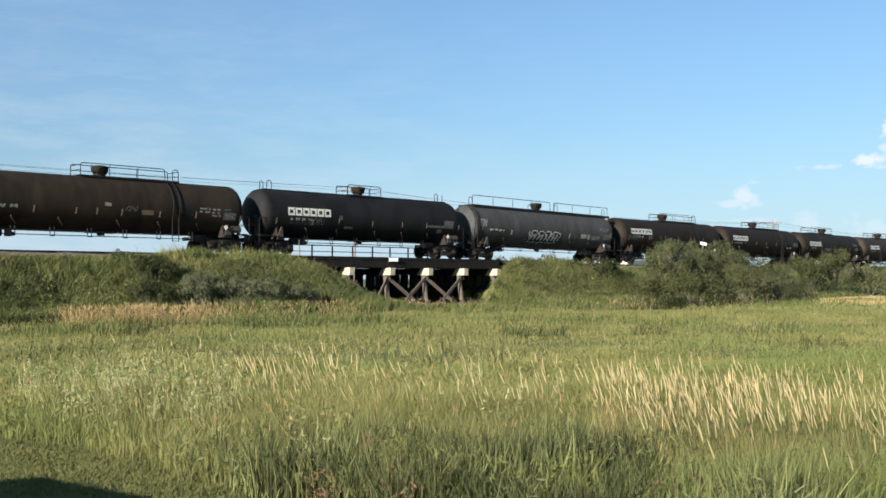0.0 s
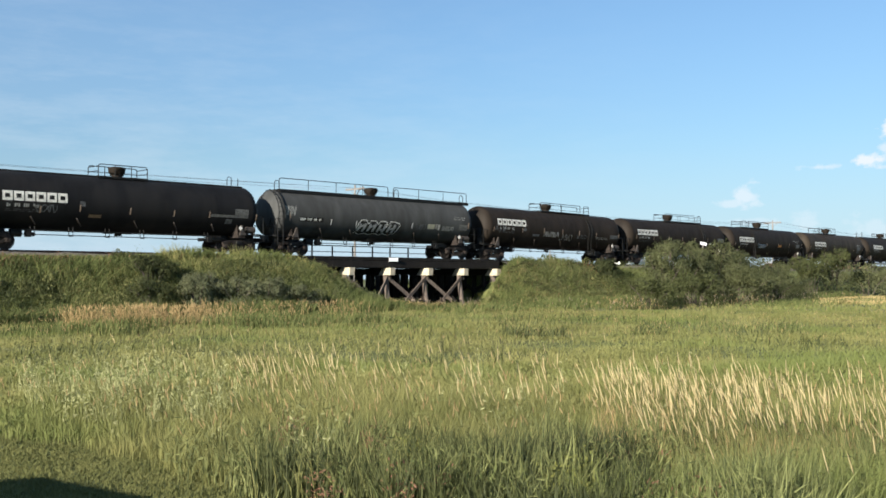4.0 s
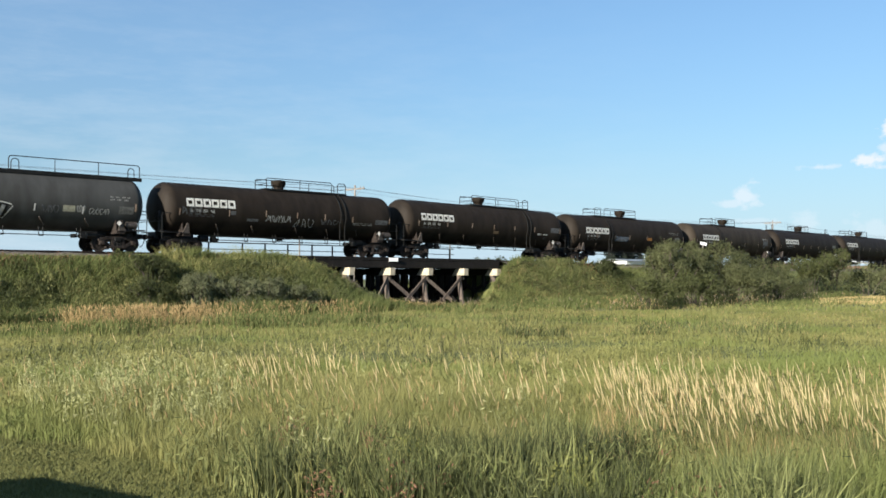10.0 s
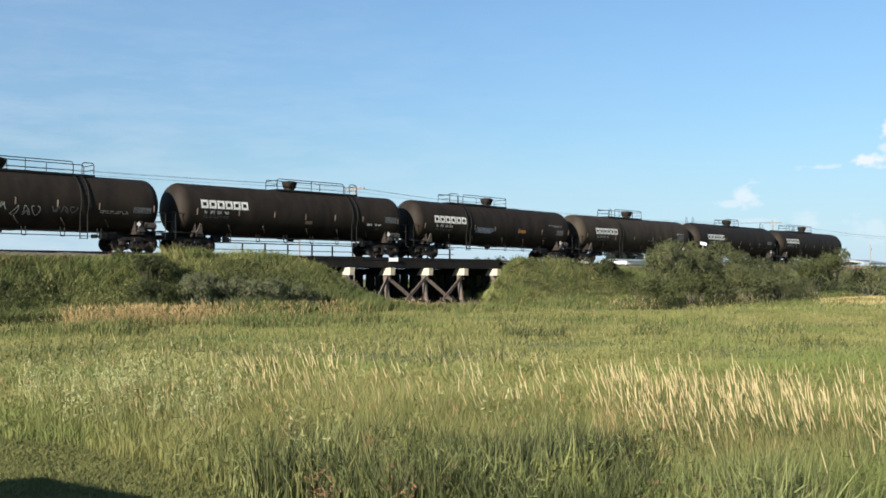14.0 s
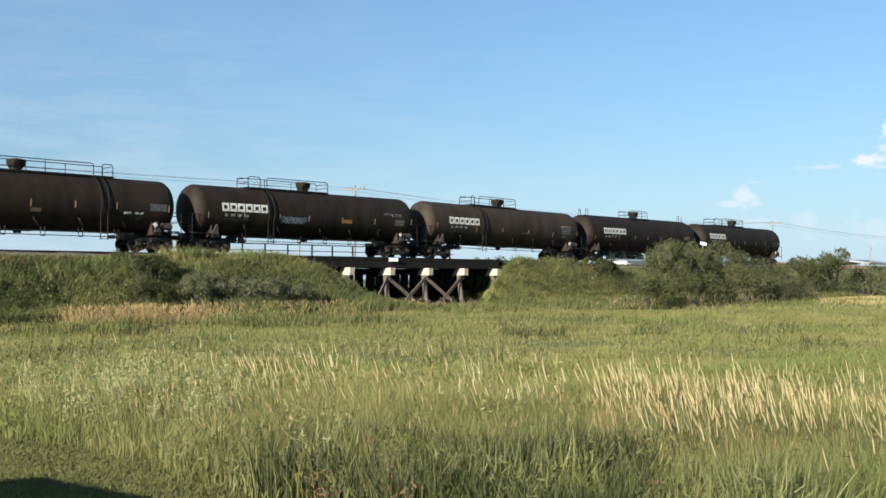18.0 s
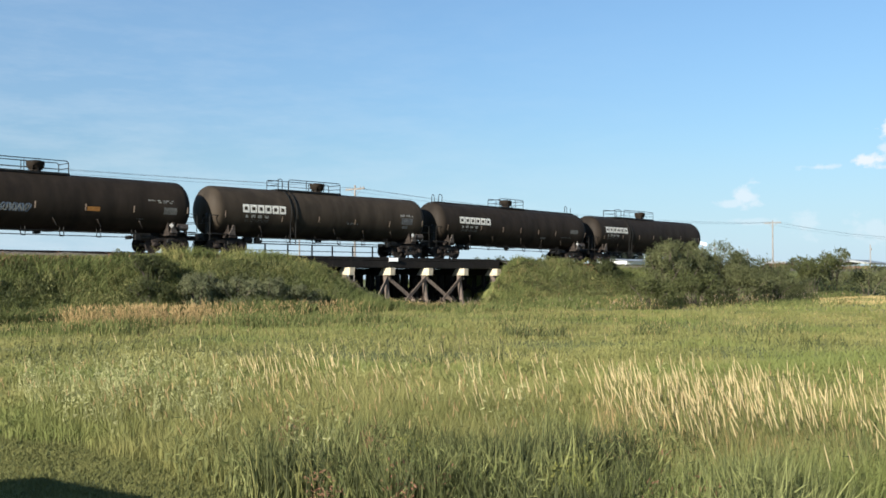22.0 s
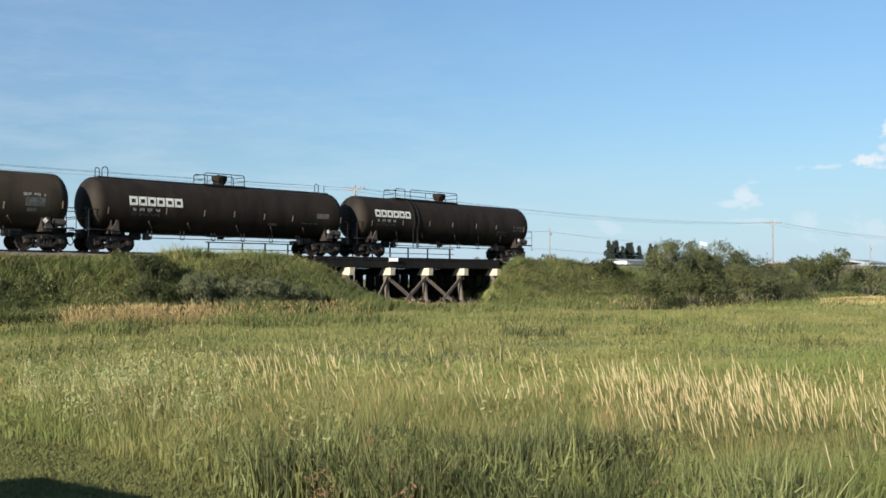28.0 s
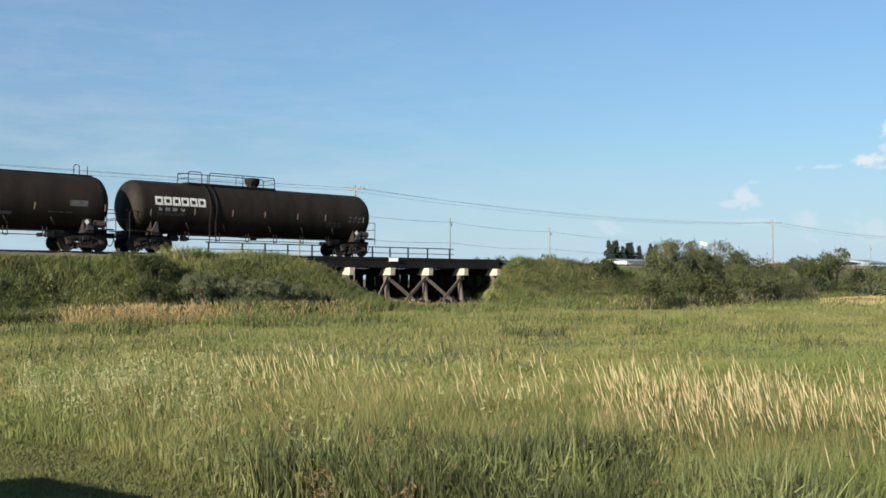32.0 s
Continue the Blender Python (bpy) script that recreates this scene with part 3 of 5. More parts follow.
    xy = np.concatenate([patchy(field_xy(420, 44, 76, -20.0, -14.5), 0.6, 0.2), field_xy(120, 39, 45, -10.5, -9)])
    n = len(xy)
    blades(stand(xy), U(0.35, 0.85, n), U(0.012, 0.022, n), 0.16, STALK, "seed_grass", "grass with pinkish brown plumes along the foot of the bank", heads=(0.2, 0.014), wind=(-0.06, 0.08), head_mat=PINK)
    # pale weeds
    xy = near_edge(np.concatenate([patchy(fan(620, 10.5, 18.5, 57.0, 68.0), 2.2, 0.35), fan(9, 9.2, 10.4, 51.2, 54.4), fan(34, 10, 18, 30, 57)]))
    sprigs("sage_weed", xy, 0.4, 0.85, 20, 0.056, SAGE, "pale silvery-green leafy weeds in the meadow", 0.045, 0.35, 0.26)
    xy = np.repeat(xy, 4, 0) + rng.normal(0, 0.08, (len(xy) * 4, 2))
    xy = xy[xy[:, 0] > 5.6]
    n = len(xy)
    blades(stand(xy), U(0.35, 0.8, n), U(0.004, 0.007, n), 0.25, SAGE, "sage_weed", "pale curving weed stems in the meadow", wind=(-0.12, 0.14))
    xy = near_edge(np.concatenate([fan(130, 7.2, 10.5, 19, 70)]))
    sprigs("leafy_weed", xy, 0.25, 0.6, 40, 0.06, BANK, "grey-green leafy weeds in the foreground", 0.08, 0.25, 0.25)
    # russet dock and yellow flowers
    for name, mat, label, bear in (("dock", RUSSET, "red-brown withered dock stalks", ((51.7, 7.6), (46.9, 7.6), (31.5, 7.4), (49.3, 9.2), (54, 10.0), (33, 7.2), (35, 8.6))),
                                   ("yellow_weed", YELLOW, "yellow flowering weeds", ((38.2, 8.2), (37.6, 7.7), (38.8, 7.6), (37, 8.6), (47.4, 8.7), (48, 8.9)))):
        xy = np.concatenate([np.array([[r * math.cos(radians(a)), -52 + r * math.sin(radians(a))]]) + rng.normal(0, 0.09, (4, 2)) for a, r in bear])
        sprigs(name, xy, 0.34, 0.60, 46, 0.034, mat, label, 0.06, 0.45, 0.3)
    # ragged dry orange strip at the foot of the left bank, thinning towards the trestle
    strip = field_xy(9000, 13.0, 30.0, -17.4, -15.0)
    lean = np.degrees(np.arctan2(strip[:, 1] + 52, strip[:, 0])) + rng.normal(0, 0.5, len(strip))
    tufts = field_xy(90, 13.0, 30.0, -17.6, -14.6)
    d = np.linalg.norm(strip[:, None] - tufts[None], axis=2).min(1)
    strip = strip[(lean < 65.4) & (lean > 57.0 + rng.exponential(2.2, len(strip))) & (d < rng.exponential(0.42, len(strip)))]
    xy = np.concatenate([strip, patchy(field_xy(400, 24, 34, -13, -9.6), 0.8, 0.1), field_xy(500, 40, 50, -5.5, -3.4), patchy(field_xy(350, 44, 84, -17, -14), 0.5, 0.2)])
    n = len(xy)
    blades(stand(xy), U(0.3, 0.85, n), U(0.008, 0.018, n), 0.22, DRY, "dry_grass", "dry orange grass at the foot of the bank", heads=(0.2, 0.014), wind=(-0.1, 0.1), head_mat=DRY)
    # golden field far along the track
    xy = field_xy(26000, 66, 112, -34, -12.5)
    lean = np.degrees(np.arctan2(xy[:, 1] + 52, xy[:, 0])) + rng.normal(0, 0.25, len(xy))
    r = np.hypot(xy[:, 0], xy[:, 1] + 52)
    xy = xy[(lean < 25.0) & (r > 80 + 6 * (25 - lean) / 3 * rng.uniform(0, 1, len(xy)))]
    n = len(xy)
    blades(stand(xy), U(0.15, 0.4, n), U(0.04, 0.08, n), 0.4, GOLD, "dry_grass", "golden dry grass field beside the track")
    # banks on both sides of the trestle
    xy = np.concatenate([field_xy(50000, 12, GAP_L + 5, -10.5, -3.3), field_xy(26000, GAP_R - 5.5, 96, -11.5, -2.9), field_xy(13000, 48, 65, -11.0, -2.9), field_xy(9000, GAP_L + 2, GAP_R, -11, 9), field_xy(2500, GAP_R - 3, GAP_R + 2.5, -3.2, 3.2), field_xy(1500, GAP_L - 2, GAP_L + 3, -3.2, 3.2)])
    n = len(xy)
    k = (1 + 0.4 * wob(xy[:, 0], xy[:, 1], 0.9)) * (0.35 + 0.65 * smooth01((np.abs(xy[:, 1]) - 3.4) / 2.5))
    blades(stand(xy), U(0.25, 0.75, n) * k, U(0.016, 0.04, n), 0.3, BANK, "bank_grass", "rough green weeds and grass on the railway bank")
    xy = np.concatenate([field_xy(5600, 20, 39, -4.1, -2.8), field_xy(2600, 53.5, 61.5, -3.9, -2.8)])
    n = len(xy)
    tall = (0.15 + 0.85 * smooth01((xy[:, 0] - 24) / 4)) * (1 + 0.45 * wob(xy[:, 0], xy[:, 1] * 0.3, 1.4))
    blades(stand(xy), U(0.3, 0.85, n) * tall, U(0.02, 0.045, n), 0.3, BANK, "bank_grass", "tall weeds on the shoulder of the bank")
    xy = np.concatenate([field_xy(5000, 27, 41, -6.4, -2.8), field_xy(3600, 14, 26, -9.0, -5.2), field_xy(1500, 52, 62, -8.5, -3.0)])
    n = len(xy)
    blades(stand(xy), U(0.3, 0.85, n) * (1 + 0.35 * wob(xy[:, 0], xy[:, 1], 1.6)), U(0.010, 0.024, n), 0.3, GREEN, "bank_grass", "tall pale green grass on the bank", wind=(-0.08, 0.1))
    xy = patchy(field_xy(3000, 10, 23.5, -5.4, -3.5), 0.9, -0.2, 6.0)
    n = len(xy)
    blades(stand(xy), U(0.1, 0.28, n), U(0.012, 0.026, n), 0.45, RUSSET, "dry_grass", "low withered brown weeds under the ballast")
    xy = field_xy(2600, 5, 24, -4.4, -2.9)
    n = len(xy)
    blades(stand(xy), U(0.08, 0.22, n), U(0.012, 0.03, n), 0.5, STALK, "dry_grass", "short dry weeds on the bank's shoulder")
    xy = np.concatenate([patchy(field_xy(1500, 8, 37, -9.5, -5.6), 0.8, 0.6, 2.0), patchy(field_xy(5000, 54, 90, -11, -3), 0.8, 0.35, 2.0)])
    n = len(xy)
    blades(stand(xy), U(0.3, 0.65, n), U(0.015, 0.03, n), 0.4, STALK, "dry_grass", "brownish dry stalks on the bank")
    xy = np.concatenate([field_xy(900, 53.0, 64, -9.5, -3.0), patchy(field_xy(1000, 8, 40, -9.5, -3.4), 0.9, 0.2, 3.0)])
    n = len(xy)
    blades(stand(xy), U(0.35, 0.75, n), U(0.015, 0.03, n), 0.3, RUSSET, "seed_grass", "brown withered weed stalks on the bank")
    xy = np.concatenate([field_xy(1100, 38.5, 45.5, -10.0, -7.6), patchy(field_xy(350, 45, 66, -13.5, -9.5), 0.6, 0.2, 2.0)])
    n = len(xy)
    blades(stand(xy), U(0.3, 0.6, n), U(0.012, 0.022, n), 0.2, STALK, "seed_grass", "brown seeding grass at the foot of the trestle", heads=(0.2, 0.018), head_mat=DRY)
    xy = field_xy(8000, -10, 140, 3.6, 10)
    n = len(xy)
    blades(stand(xy), U(0.2, 0.4, n), U(0.03, 0.06, n), 0.35, BANK, "bank_grass", "rough green weeds on the far slope of the bank")
    xy = np.concatenate([patchy(field_xy(1100, 7, 25, -9.8, -5.4), 0.7, -0.3, 1.0), patchy(field_xy(1300, 25, 39, -9.8, -3.6), 0.7, -0.3, 1.0), patchy(field_xy(2200, 53, 92, -11, -3.4), 0.7, -0.3, 1.0)])
    xy = np.concatenate([xy, field_xy(260, 51, 57, -9, -3)])
    xy = xy[(xy[:, 0] < 26.2) | (xy[:, 0] > 29.4)]
    sprigs("leafy_weed", xy, 0.35, 0.8, 18, 0.09, BANK, "leafy green weeds on the railway bank", 0.12, 0.25, 0.32)
    xy = np.concatenate([patchy(field_xy(1500, 26, 41, -9.2, -4.6), 0.6, 0.1, 4.0), field_xy(160, 54, 62, -8, -3.5)])
    sprigs("sage_weed", xy, 0.4, 0.8, 22, 0.085, LEAF_GREY, "silvery weeds on the railway bank", 0.13)


def clump_points(n, c, r, squash=0.8):
    """Leaves thick near the surface of an uneven mound."""
    d = rng.normal(0, 1, (n, 3))
    d /= np.linalg.norm(d, axis=1)[:, None]
    d[:, 2] = np.abs(d[:, 2]) * squash - 0.1
    rad = r * (1 - np.abs(rng.normal(0, 0.2, n)))
    return c + d * rad[:, None]


def build_bank_scrub():
    """Leafy scrub that breaks up the face of the banks."""
    # some dark-leaf clumps on the left bank stand in for its shaded hollows
    for name, mat, label, spots, more in (
            ("scrub", LEAF_DARK, "dark leafy scrub, some standing in for shaded hollows, on the railway bank",
             ((17.6, -7.4, 1.2), (16.4, -9.0, 1.0), (18.4, -9.0, 0.9), (19.6, -6.6, 0.8), (22.8, -9.2, 0.7), (21.6, -7.6, 0.5), (27.4, -9.0, 0.6), (33.0, -9.2, 0.6), (20.2, -8.8, 0.7), (19.5, -5.4, 0.6), (32.0, -7.8, 0.7), (34.0, -8.3, 0.6), (24.0, -8.6, 0.6), (26.0, -7.4, 0.9),
              (62.0, -7.4, 1.3), (63.5, -8.0, 1.4), (65.0, -8.6, 1.2), (55.6, -7.6, 0.5), (58.4, -7.4, 0.6), (59.8, -8.6, 0.7), (61.6, -3.6, 0.7), (54.6, -4.0, 0.6), (56.4, -3.4, 0.6), (53.8, -6.0, 0.5), (57.6, -6.4, 0.6), (55.6, -9.2, 0.5), (60.8, -5.4, 0.7), (52.6, -8.0, 0.45), (51.8, -4.6, 0.5), (52.6, -2.4, 0.5), (50.8, -7.2, 0.4),
              (47.5, 8.5, 0.7), (51, 9.5, 0.7), (55, 10.5, 0.8), (58.5, 12, 1.0), (63, 13, 1.6), (24.8, -3.6, 0.55), (27.6, -3.3, 0.3)), 6),
            ("scrub", LEAF_WEED, "yellow-green leafy scrub on the railway bank",
             ((18.6, -6.2, 0.7), (21.0, -6.6, 0.8), (22.4, -7.4, 0.8), (23.4, -6.2, 0.7), (21.6, -8.8, 0.7), (19.0, -8.6, 0.6), (23.6, -9.0, 0.6), (29.0, -5.2, 0.7), (31.2, -4.8, 0.7),
              (33.4, -5.4, 0.6), (35.6, -5.6, 0.7), (37.4, -6.6, 0.7), (39.2, -7.6, 0.6), (40.4, -8.4, 0.5), (36.6, -4.2, 0.5), (56.8, -5.2, 0.7), (58.6, -5.8, 0.8), (60.4, -6.4, 0.8), (55.0, -6.2, 0.6), (54.4, -7.8, 0.6), (53.2, -4.6, 0.5), (52.4, -6.8, 0.5), (57.4, -8.4, 0.6), (59.0, -4.0, 0.6), (51.6, -8.8, 0.45), (51.4, -5.8, 0.45), (52.3, -3.4, 0.5), (50.2, -8.2, 0.4), (53.4, -1.4, 0.5), (61.4, -8.8, 0.6)), 20),
            ("scrub", LEAF_GREY, "silvery-green scrub on the railway bank",
             ((31.0, -6.4, 0.7), (35.8, -7.6, 0.6), (37.5, -8.2, 0.7), (29.6, -6.4, 0.7), (60.0, -7.6, 0.7), (56.0, -6.6, 0.7), (57, -4.4, 0.6), (60, -4.4, 0.7)), 8)):
        pts, ways = [], []
        # upright tufts scattered over both banks
        for k in range({LEAF_DARK: 90, LEAF_WEED: 130, LEAF_GREY: 50}[mat]):
            ox, oy = (rng.uniform(14, 41), rng.uniform(-9.6, -4.8)) if k % 2 else (rng.uniform(50.5, 66), rng.uniform(-10.5, -3.2))
            c = np.array([ox, oy, float(ground_z(ox, oy)) + 0.1])
            pts.append(clump_points(150, c, rng.uniform(0.25, 0.5), rng.uniform(1.1, 2.0)))
            ways.append(pts[-1] - c)
        spots = spots + tuple((rng.uniform(53.5, 63), rng.uniform(-8.8, -3.5), rng.uniform(0.3, 0.55)) for k in range(more))
        for x, y, r in spots:
            for k in range(6):
                ox, oy = x + rng.normal(0, r * 0.55), y + rng.normal(0, r * 0.45)
                c = np.array([ox, oy, float(ground_z(ox, oy)) + 0.1])
                pts.append(clump_points(int(230 * min(1.0, r)), c, r * rng.uniform(0.45, 1.0), rng.uniform(0.7, 1.3)))
                ways.append(pts[-1] - c)
        tagged(new(name, leaf_mesh(name, np.concatenate(pts), 0.125, mat, slim=0.36, out=np.concatenate(ways))), label, "bushes", kind="stuff")


def build_bush(x, y, height, spread, mat, label, leaves=16000, size=0.17, seed=0, name="bush", group=""):
    """A many-stemmed bush: leaning tapered limbs and a ragged crown of separate leaves."""
    r = random.Random(seed)
    z = float(ground_z(x, y)) - 0.1
    root = empty(name, Matrix.Translation((x, y, z)))
    tagged(root, label, "bush", group)
    bm = bmesh.new()
    tips = []
    for i in range(8):
        a = r.uniform(0, 2 * math.pi)
        out = spread * math.sqrt(r.uniform(0.02, 0.85))
        top = height * r.uniform(0.66, 0.9) * (1 - 0.3 * (out / spread) ** 2)
        b = Vector((0.25 * math.cos(a), 0.25 * math.sin(a), 0))
        m = Vector((out * 0.45 * math.cos(a), out * 0.45 * math.sin(a), top * 0.55))
        t = Vector((out * math.cos(a), out * math.sin(a), top))
        rod(bm, b, m, 0.07, 6, 0.045)
        rod(bm, m, t, 0.045, 6, 0.015)
        tips.append((t, m))
        for k in range(3):
            q = m.lerp(t, r.uniform(0.1, 0.8))
            w = q + Vector((r.uniform(-1, 1), r.uniform(-1, 1), r.uniform(-0.1, 0.5))) * spread * 0.28
            rod(bm, q, w, 0.022, 5, 0.008)
            tips.append((w, q))
    part("limb", bm, BARK, root, "grey-brown leaning stems")
    pts, ways = [], []
    share = leaves * 3 // (5 * len(tips))
    for t, m in tips:
        c = np.array(t.lerp(m, 0.2))
        cr = r.uniform(0.2, 0.46) * spread * 0.72
        d = rng.normal(0, 1, (share, 3)) + np.array([0, 0, 0.5])
        d /= np.linalg.norm(d, axis=1)[:, None]
        q = c + d * (cr * (1 - np.abs(rng.normal(0, 0.11, share))))[:, None] * np.array([1, 1, 0.85])
        pts.append(q)
        ways.append(d + np.array([0, 0, 0.25]))
        # short leafy shoots that break the outline
        for k in range(7):
            s = rng.normal(0, 1, 3) + np.array([0, 0, 0.7])
            s /= np.linalg.norm(s)
            f = share // 24 + 2
            pts.append(c + s * cr * rng.uniform(0.75, 1.3, (f, 1)) + rng.normal(0, 0.05 * cr, (f, 3)))
            ways.append(np.tile(s, (f, 1)))
    low = leaves // 5
    a = rng.uniform(0, 2 * np.pi, low)
    ur = np.sqrt(rng.uniform(0.2, 1.0, low))
    pts.append(np.stack([spread * ur * np.cos(a), spread * ur * np.sin(a), rng.uniform(0, 1, low) * (0.62 - 0.3 * ur) * height], -1))
    ways.append(pts[-1] * np.array([1, 1, 0.3]))
    p, w = np.concatenate(pts), np.concatenate(ways)
    keep = (p[:, 2] > 0.02) & (p[:, 2] < height * 0.98)
    part("crown", leaf_mesh("crown", p[keep], size, mat, slim=0.33, out=w[keep], loose=0.38), mat, root)
    return root


def build_conifer(x, y, h, seed):
    r = random.Random(seed)
    root = empty("conifer", Matrix.Translation((x, y, -0.1)))
    tagged(root, "dark distant spruce tree behind the buildings", "tree", "far conifers")
    bm = bmesh.new()
    rod(bm, (0, 0, 0), (0, 0, h * 0.95), 0.22, 7, 0.03)
    part("trunk", bm, BARK, root)
    pts = []
    for i in range(26):
        zz = h * (0.12 + 0.86 * i / 26)
        rad = h * 0.30 * (1 - i / 27) * r.uniform(0.7, 1.15)
        for k in range(6):
            a = r.uniform(0, 6.28)
            n = 26
            s = rng.uniform(0.1, 1, n)
            pts.append(np.stack([rad * s * math.cos(a) + rng.normal(0, 0.12, n), rad * s * math.sin(a) + rng.normal(0, 0.12, n), zz - 0.25 * rad * s + rng.normal(0, 0.1, n)], -1))
    part("crown", leaf_mesh("crown", np.concatenate(pts), 0.5, LEAF_FAR, slim=0.5), LEAF_FAR, root)


# ---- track and trestle ----
def build_track():
    track = empty("railway_track", Matrix.Translation((0, 0, RAIL_Z)))
    tagged(track, "rusty steel rails on dark wooden ties", "railway track", kind="structure")
    for y in (-0.755, 0.755):
        bm = bmesh.new()
        for z, w, h in ((-0.02, 0.074, 0.04), (-0.095, 0.02, 0.12), (-0.165, 0.14, 0.02)):
            stops = [-140, 47, 51, 55, 60, 66, 72, 78, 84, 90, 95, 420]
            for a, b in zip(stops, stops[1:]):
                beam(bm, (a, y + float(track_y(a)), z + float(track_z(a))), (b, y + float(track_y(b)), z + float(track_z(b))), w, h)
        part("rail", bm, RAIL_STEEL, track)
    bm = bmesh.new()
    box(bm, (0, 0, 0), (0.23, 2.6, 0.17))
    tie = bake("tie", bm, TIMBER_DARK)
    bm = bmesh.new()
    box(bm, (0, 0, 0), (0.23, 3.6, 0.2))
    bridge_tie = bake("tie", bm, TIMBER_DARK)
    x = -12.0
    while x < 125:
        on = 35.2 < x < 54.9
        part("tie", bridge_tie if on else tie, None, track, at=pose(x + random.uniform(-0.02, 0.02), random.uniform(-0.04, 0.04) + float(track_y(x)), (-0.275 if on else -0.262) + float(track_z(x)), 0, 0, track_turn(x)))
        x += 0.42 if 34.8 < x < 54.9 else 0.56


def build_trestle():
    root = empty("trestle_bridge", Matrix.Translation((0, 0, 0)))
    tagged(root, "low dark timber railway trestle with pale cap ends", "bridge")
    # stringers under each rail and at the outer faces
    for y in (-1.95, -0.95, -0.55, 0.55, 0.95, 1.95):
        bm = bmesh.new()
        box(bm, (45.0, y, 2.86), (20.0, 0.24, 0.44), bevel=0.01)
        part("stringer", bm, TIMBER_DARK, root)
    for y in (-1.98, 1.98):
        bm = bmesh.new()
        box(bm, (45.0, y, 3.21), (20.0, 0.2, 0.2), bevel=0.01)
        part("guard_timber", bm, TIMBER_DARK, root)
    bm = bmesh.new()
    box(bm, (44.57, -2.18, 3.165), (0.68, 0.03, 0.24), pose(0, 0, 0, 0, 0, -12), bevel=0.006)
    part("plate", bm, SIGN_WHITE, root, "small white marker plate")
    for i, x in enumerate((37.3, 40.8, 44.22, 47.66, 51.1, 54.5)):
        bm = bmesh.new()
        box(bm, (x, 0.1, 2.385), (0.36, 4.6, 0.44), bevel=0.01)
        part("cap", bm, TIMBER_DARK, root)
        bm = bmesh.new()
        outer = [(-2.52, 2.63), (-1.68, 2.63), (-1.3, 2.15), (-2.5, 2.15)]
        va = [bm.verts.new((x - 0.2, y, z)) for y, z in outer]
        vb = [bm.verts.new((x + 0.2, y, z)) for y, z in outer]
        bm.faces.new(va)
        bm.faces.new(vb[::-1])
        for k in range(4):
            j = (k + 1) % 4
            bm.faces.new((va[j], va[k], vb[k], vb[j]))
        bmesh.ops.recalc_face_normals(bm, faces=bm.faces)
        part("cap_end", bm, CAP_PALE, root, "pale sheathed cap end")
        for k, (yt, yb) in enumerate(((-1.75, -2.25), (-0.95, -1.1), (0, 0), (0.95, 1.1), (1.75, 2.25))):
            bm = bmesh.new()
            rod(bm, (x, yb, float(ground_z(x, yb)) - 0.4), (x + 0.02, yt, 2.17), 0.19, 10, 0.165)
            part("timber_post", bm, TIMBER_GREY if k == 0 else TIMBER_DARK, root, "weathered brown post" if k == 0 else "", smooth=40)
        for s, yy in ((1, -2.32), (-1, 2.3)):
            bm = bmesh.new()
            beam(bm, (x + s * 0.2, -2.1, 2.0), (x + s * 0.2, 2.1, 0.25), 0.08, 0.24) if s > 0 else beam(bm, (x - 0.2, 2.1, 2.0), (x - 0.2, -2.2, 0.25), 0.08, 0.24)
            part("brace", bm, TIMBER_DARK, root)
    # long braces between the near piles
    for a, b, up in ((44.22, 47.66, -1), (47.66, 44.22, -1), (47.66, 51.1, -1), (51.1, 47.66, -1), (40.8, 44.22, -1), (40.8, 38.4, 1), (44.22, 42.2, 1)):
        bm = bmesh.new()
        beam(bm, (a, -2.0, 2.0), (a + (b - a) * 0.62, -2.32, 0.45), 0.09, 0.22)
        part("brace", bm, TIMBER_GREY, root)
    # close row of piles added under the far side to darken the space below
    r = random.Random(8)
    x = 37.6
    while x < 58:
        bm = bmesh.new()
        y = r.uniform(1.3, 1.6)
        rod(bm, (x, y, float(ground_z(x, y)) - 0.4), (x + r.uniform(-0.03, 0.03), y - 0.05, 2.62), r.uniform(0.17, 0.22), 8, 0.17)
        part("timber_pile", bm, TIMBER_DARK, root, smooth=40)
        # set tight past x = 46, in place of the deep shade there
        x += r.choice((0.4, 0.42, 0.56)) if x < 46 else 0.38
    # railing on the far side
    posts = (33.4, 35.83, 37.53, 39.3, 41.27, 42.98, 44.76, 46.55, 48.2, 49.95, 51.9, 54.2)
    for x in posts:
        bm = bmesh.new()
        box(bm, (x, 2.25, 3.66), (0.075, 0.075, 1.02))
        part("railing_post", bm, STEEL_BLACK, root)
    for z, h in ((4.15, 0.065), (3.74, 0.045)):
        bm = bmesh.new()
        box(bm, (43.9, 2.25, z), (21.4, 0.07, h))
        part("railing_bar", bm, STEEL_BLACK, root)
    bm = bmesh.new()
    box(bm, (44.6, 2.15, 3.13), (19.6, 0.5, 0.06))
    part("walkway", bm, TIMBER_DARK, root)


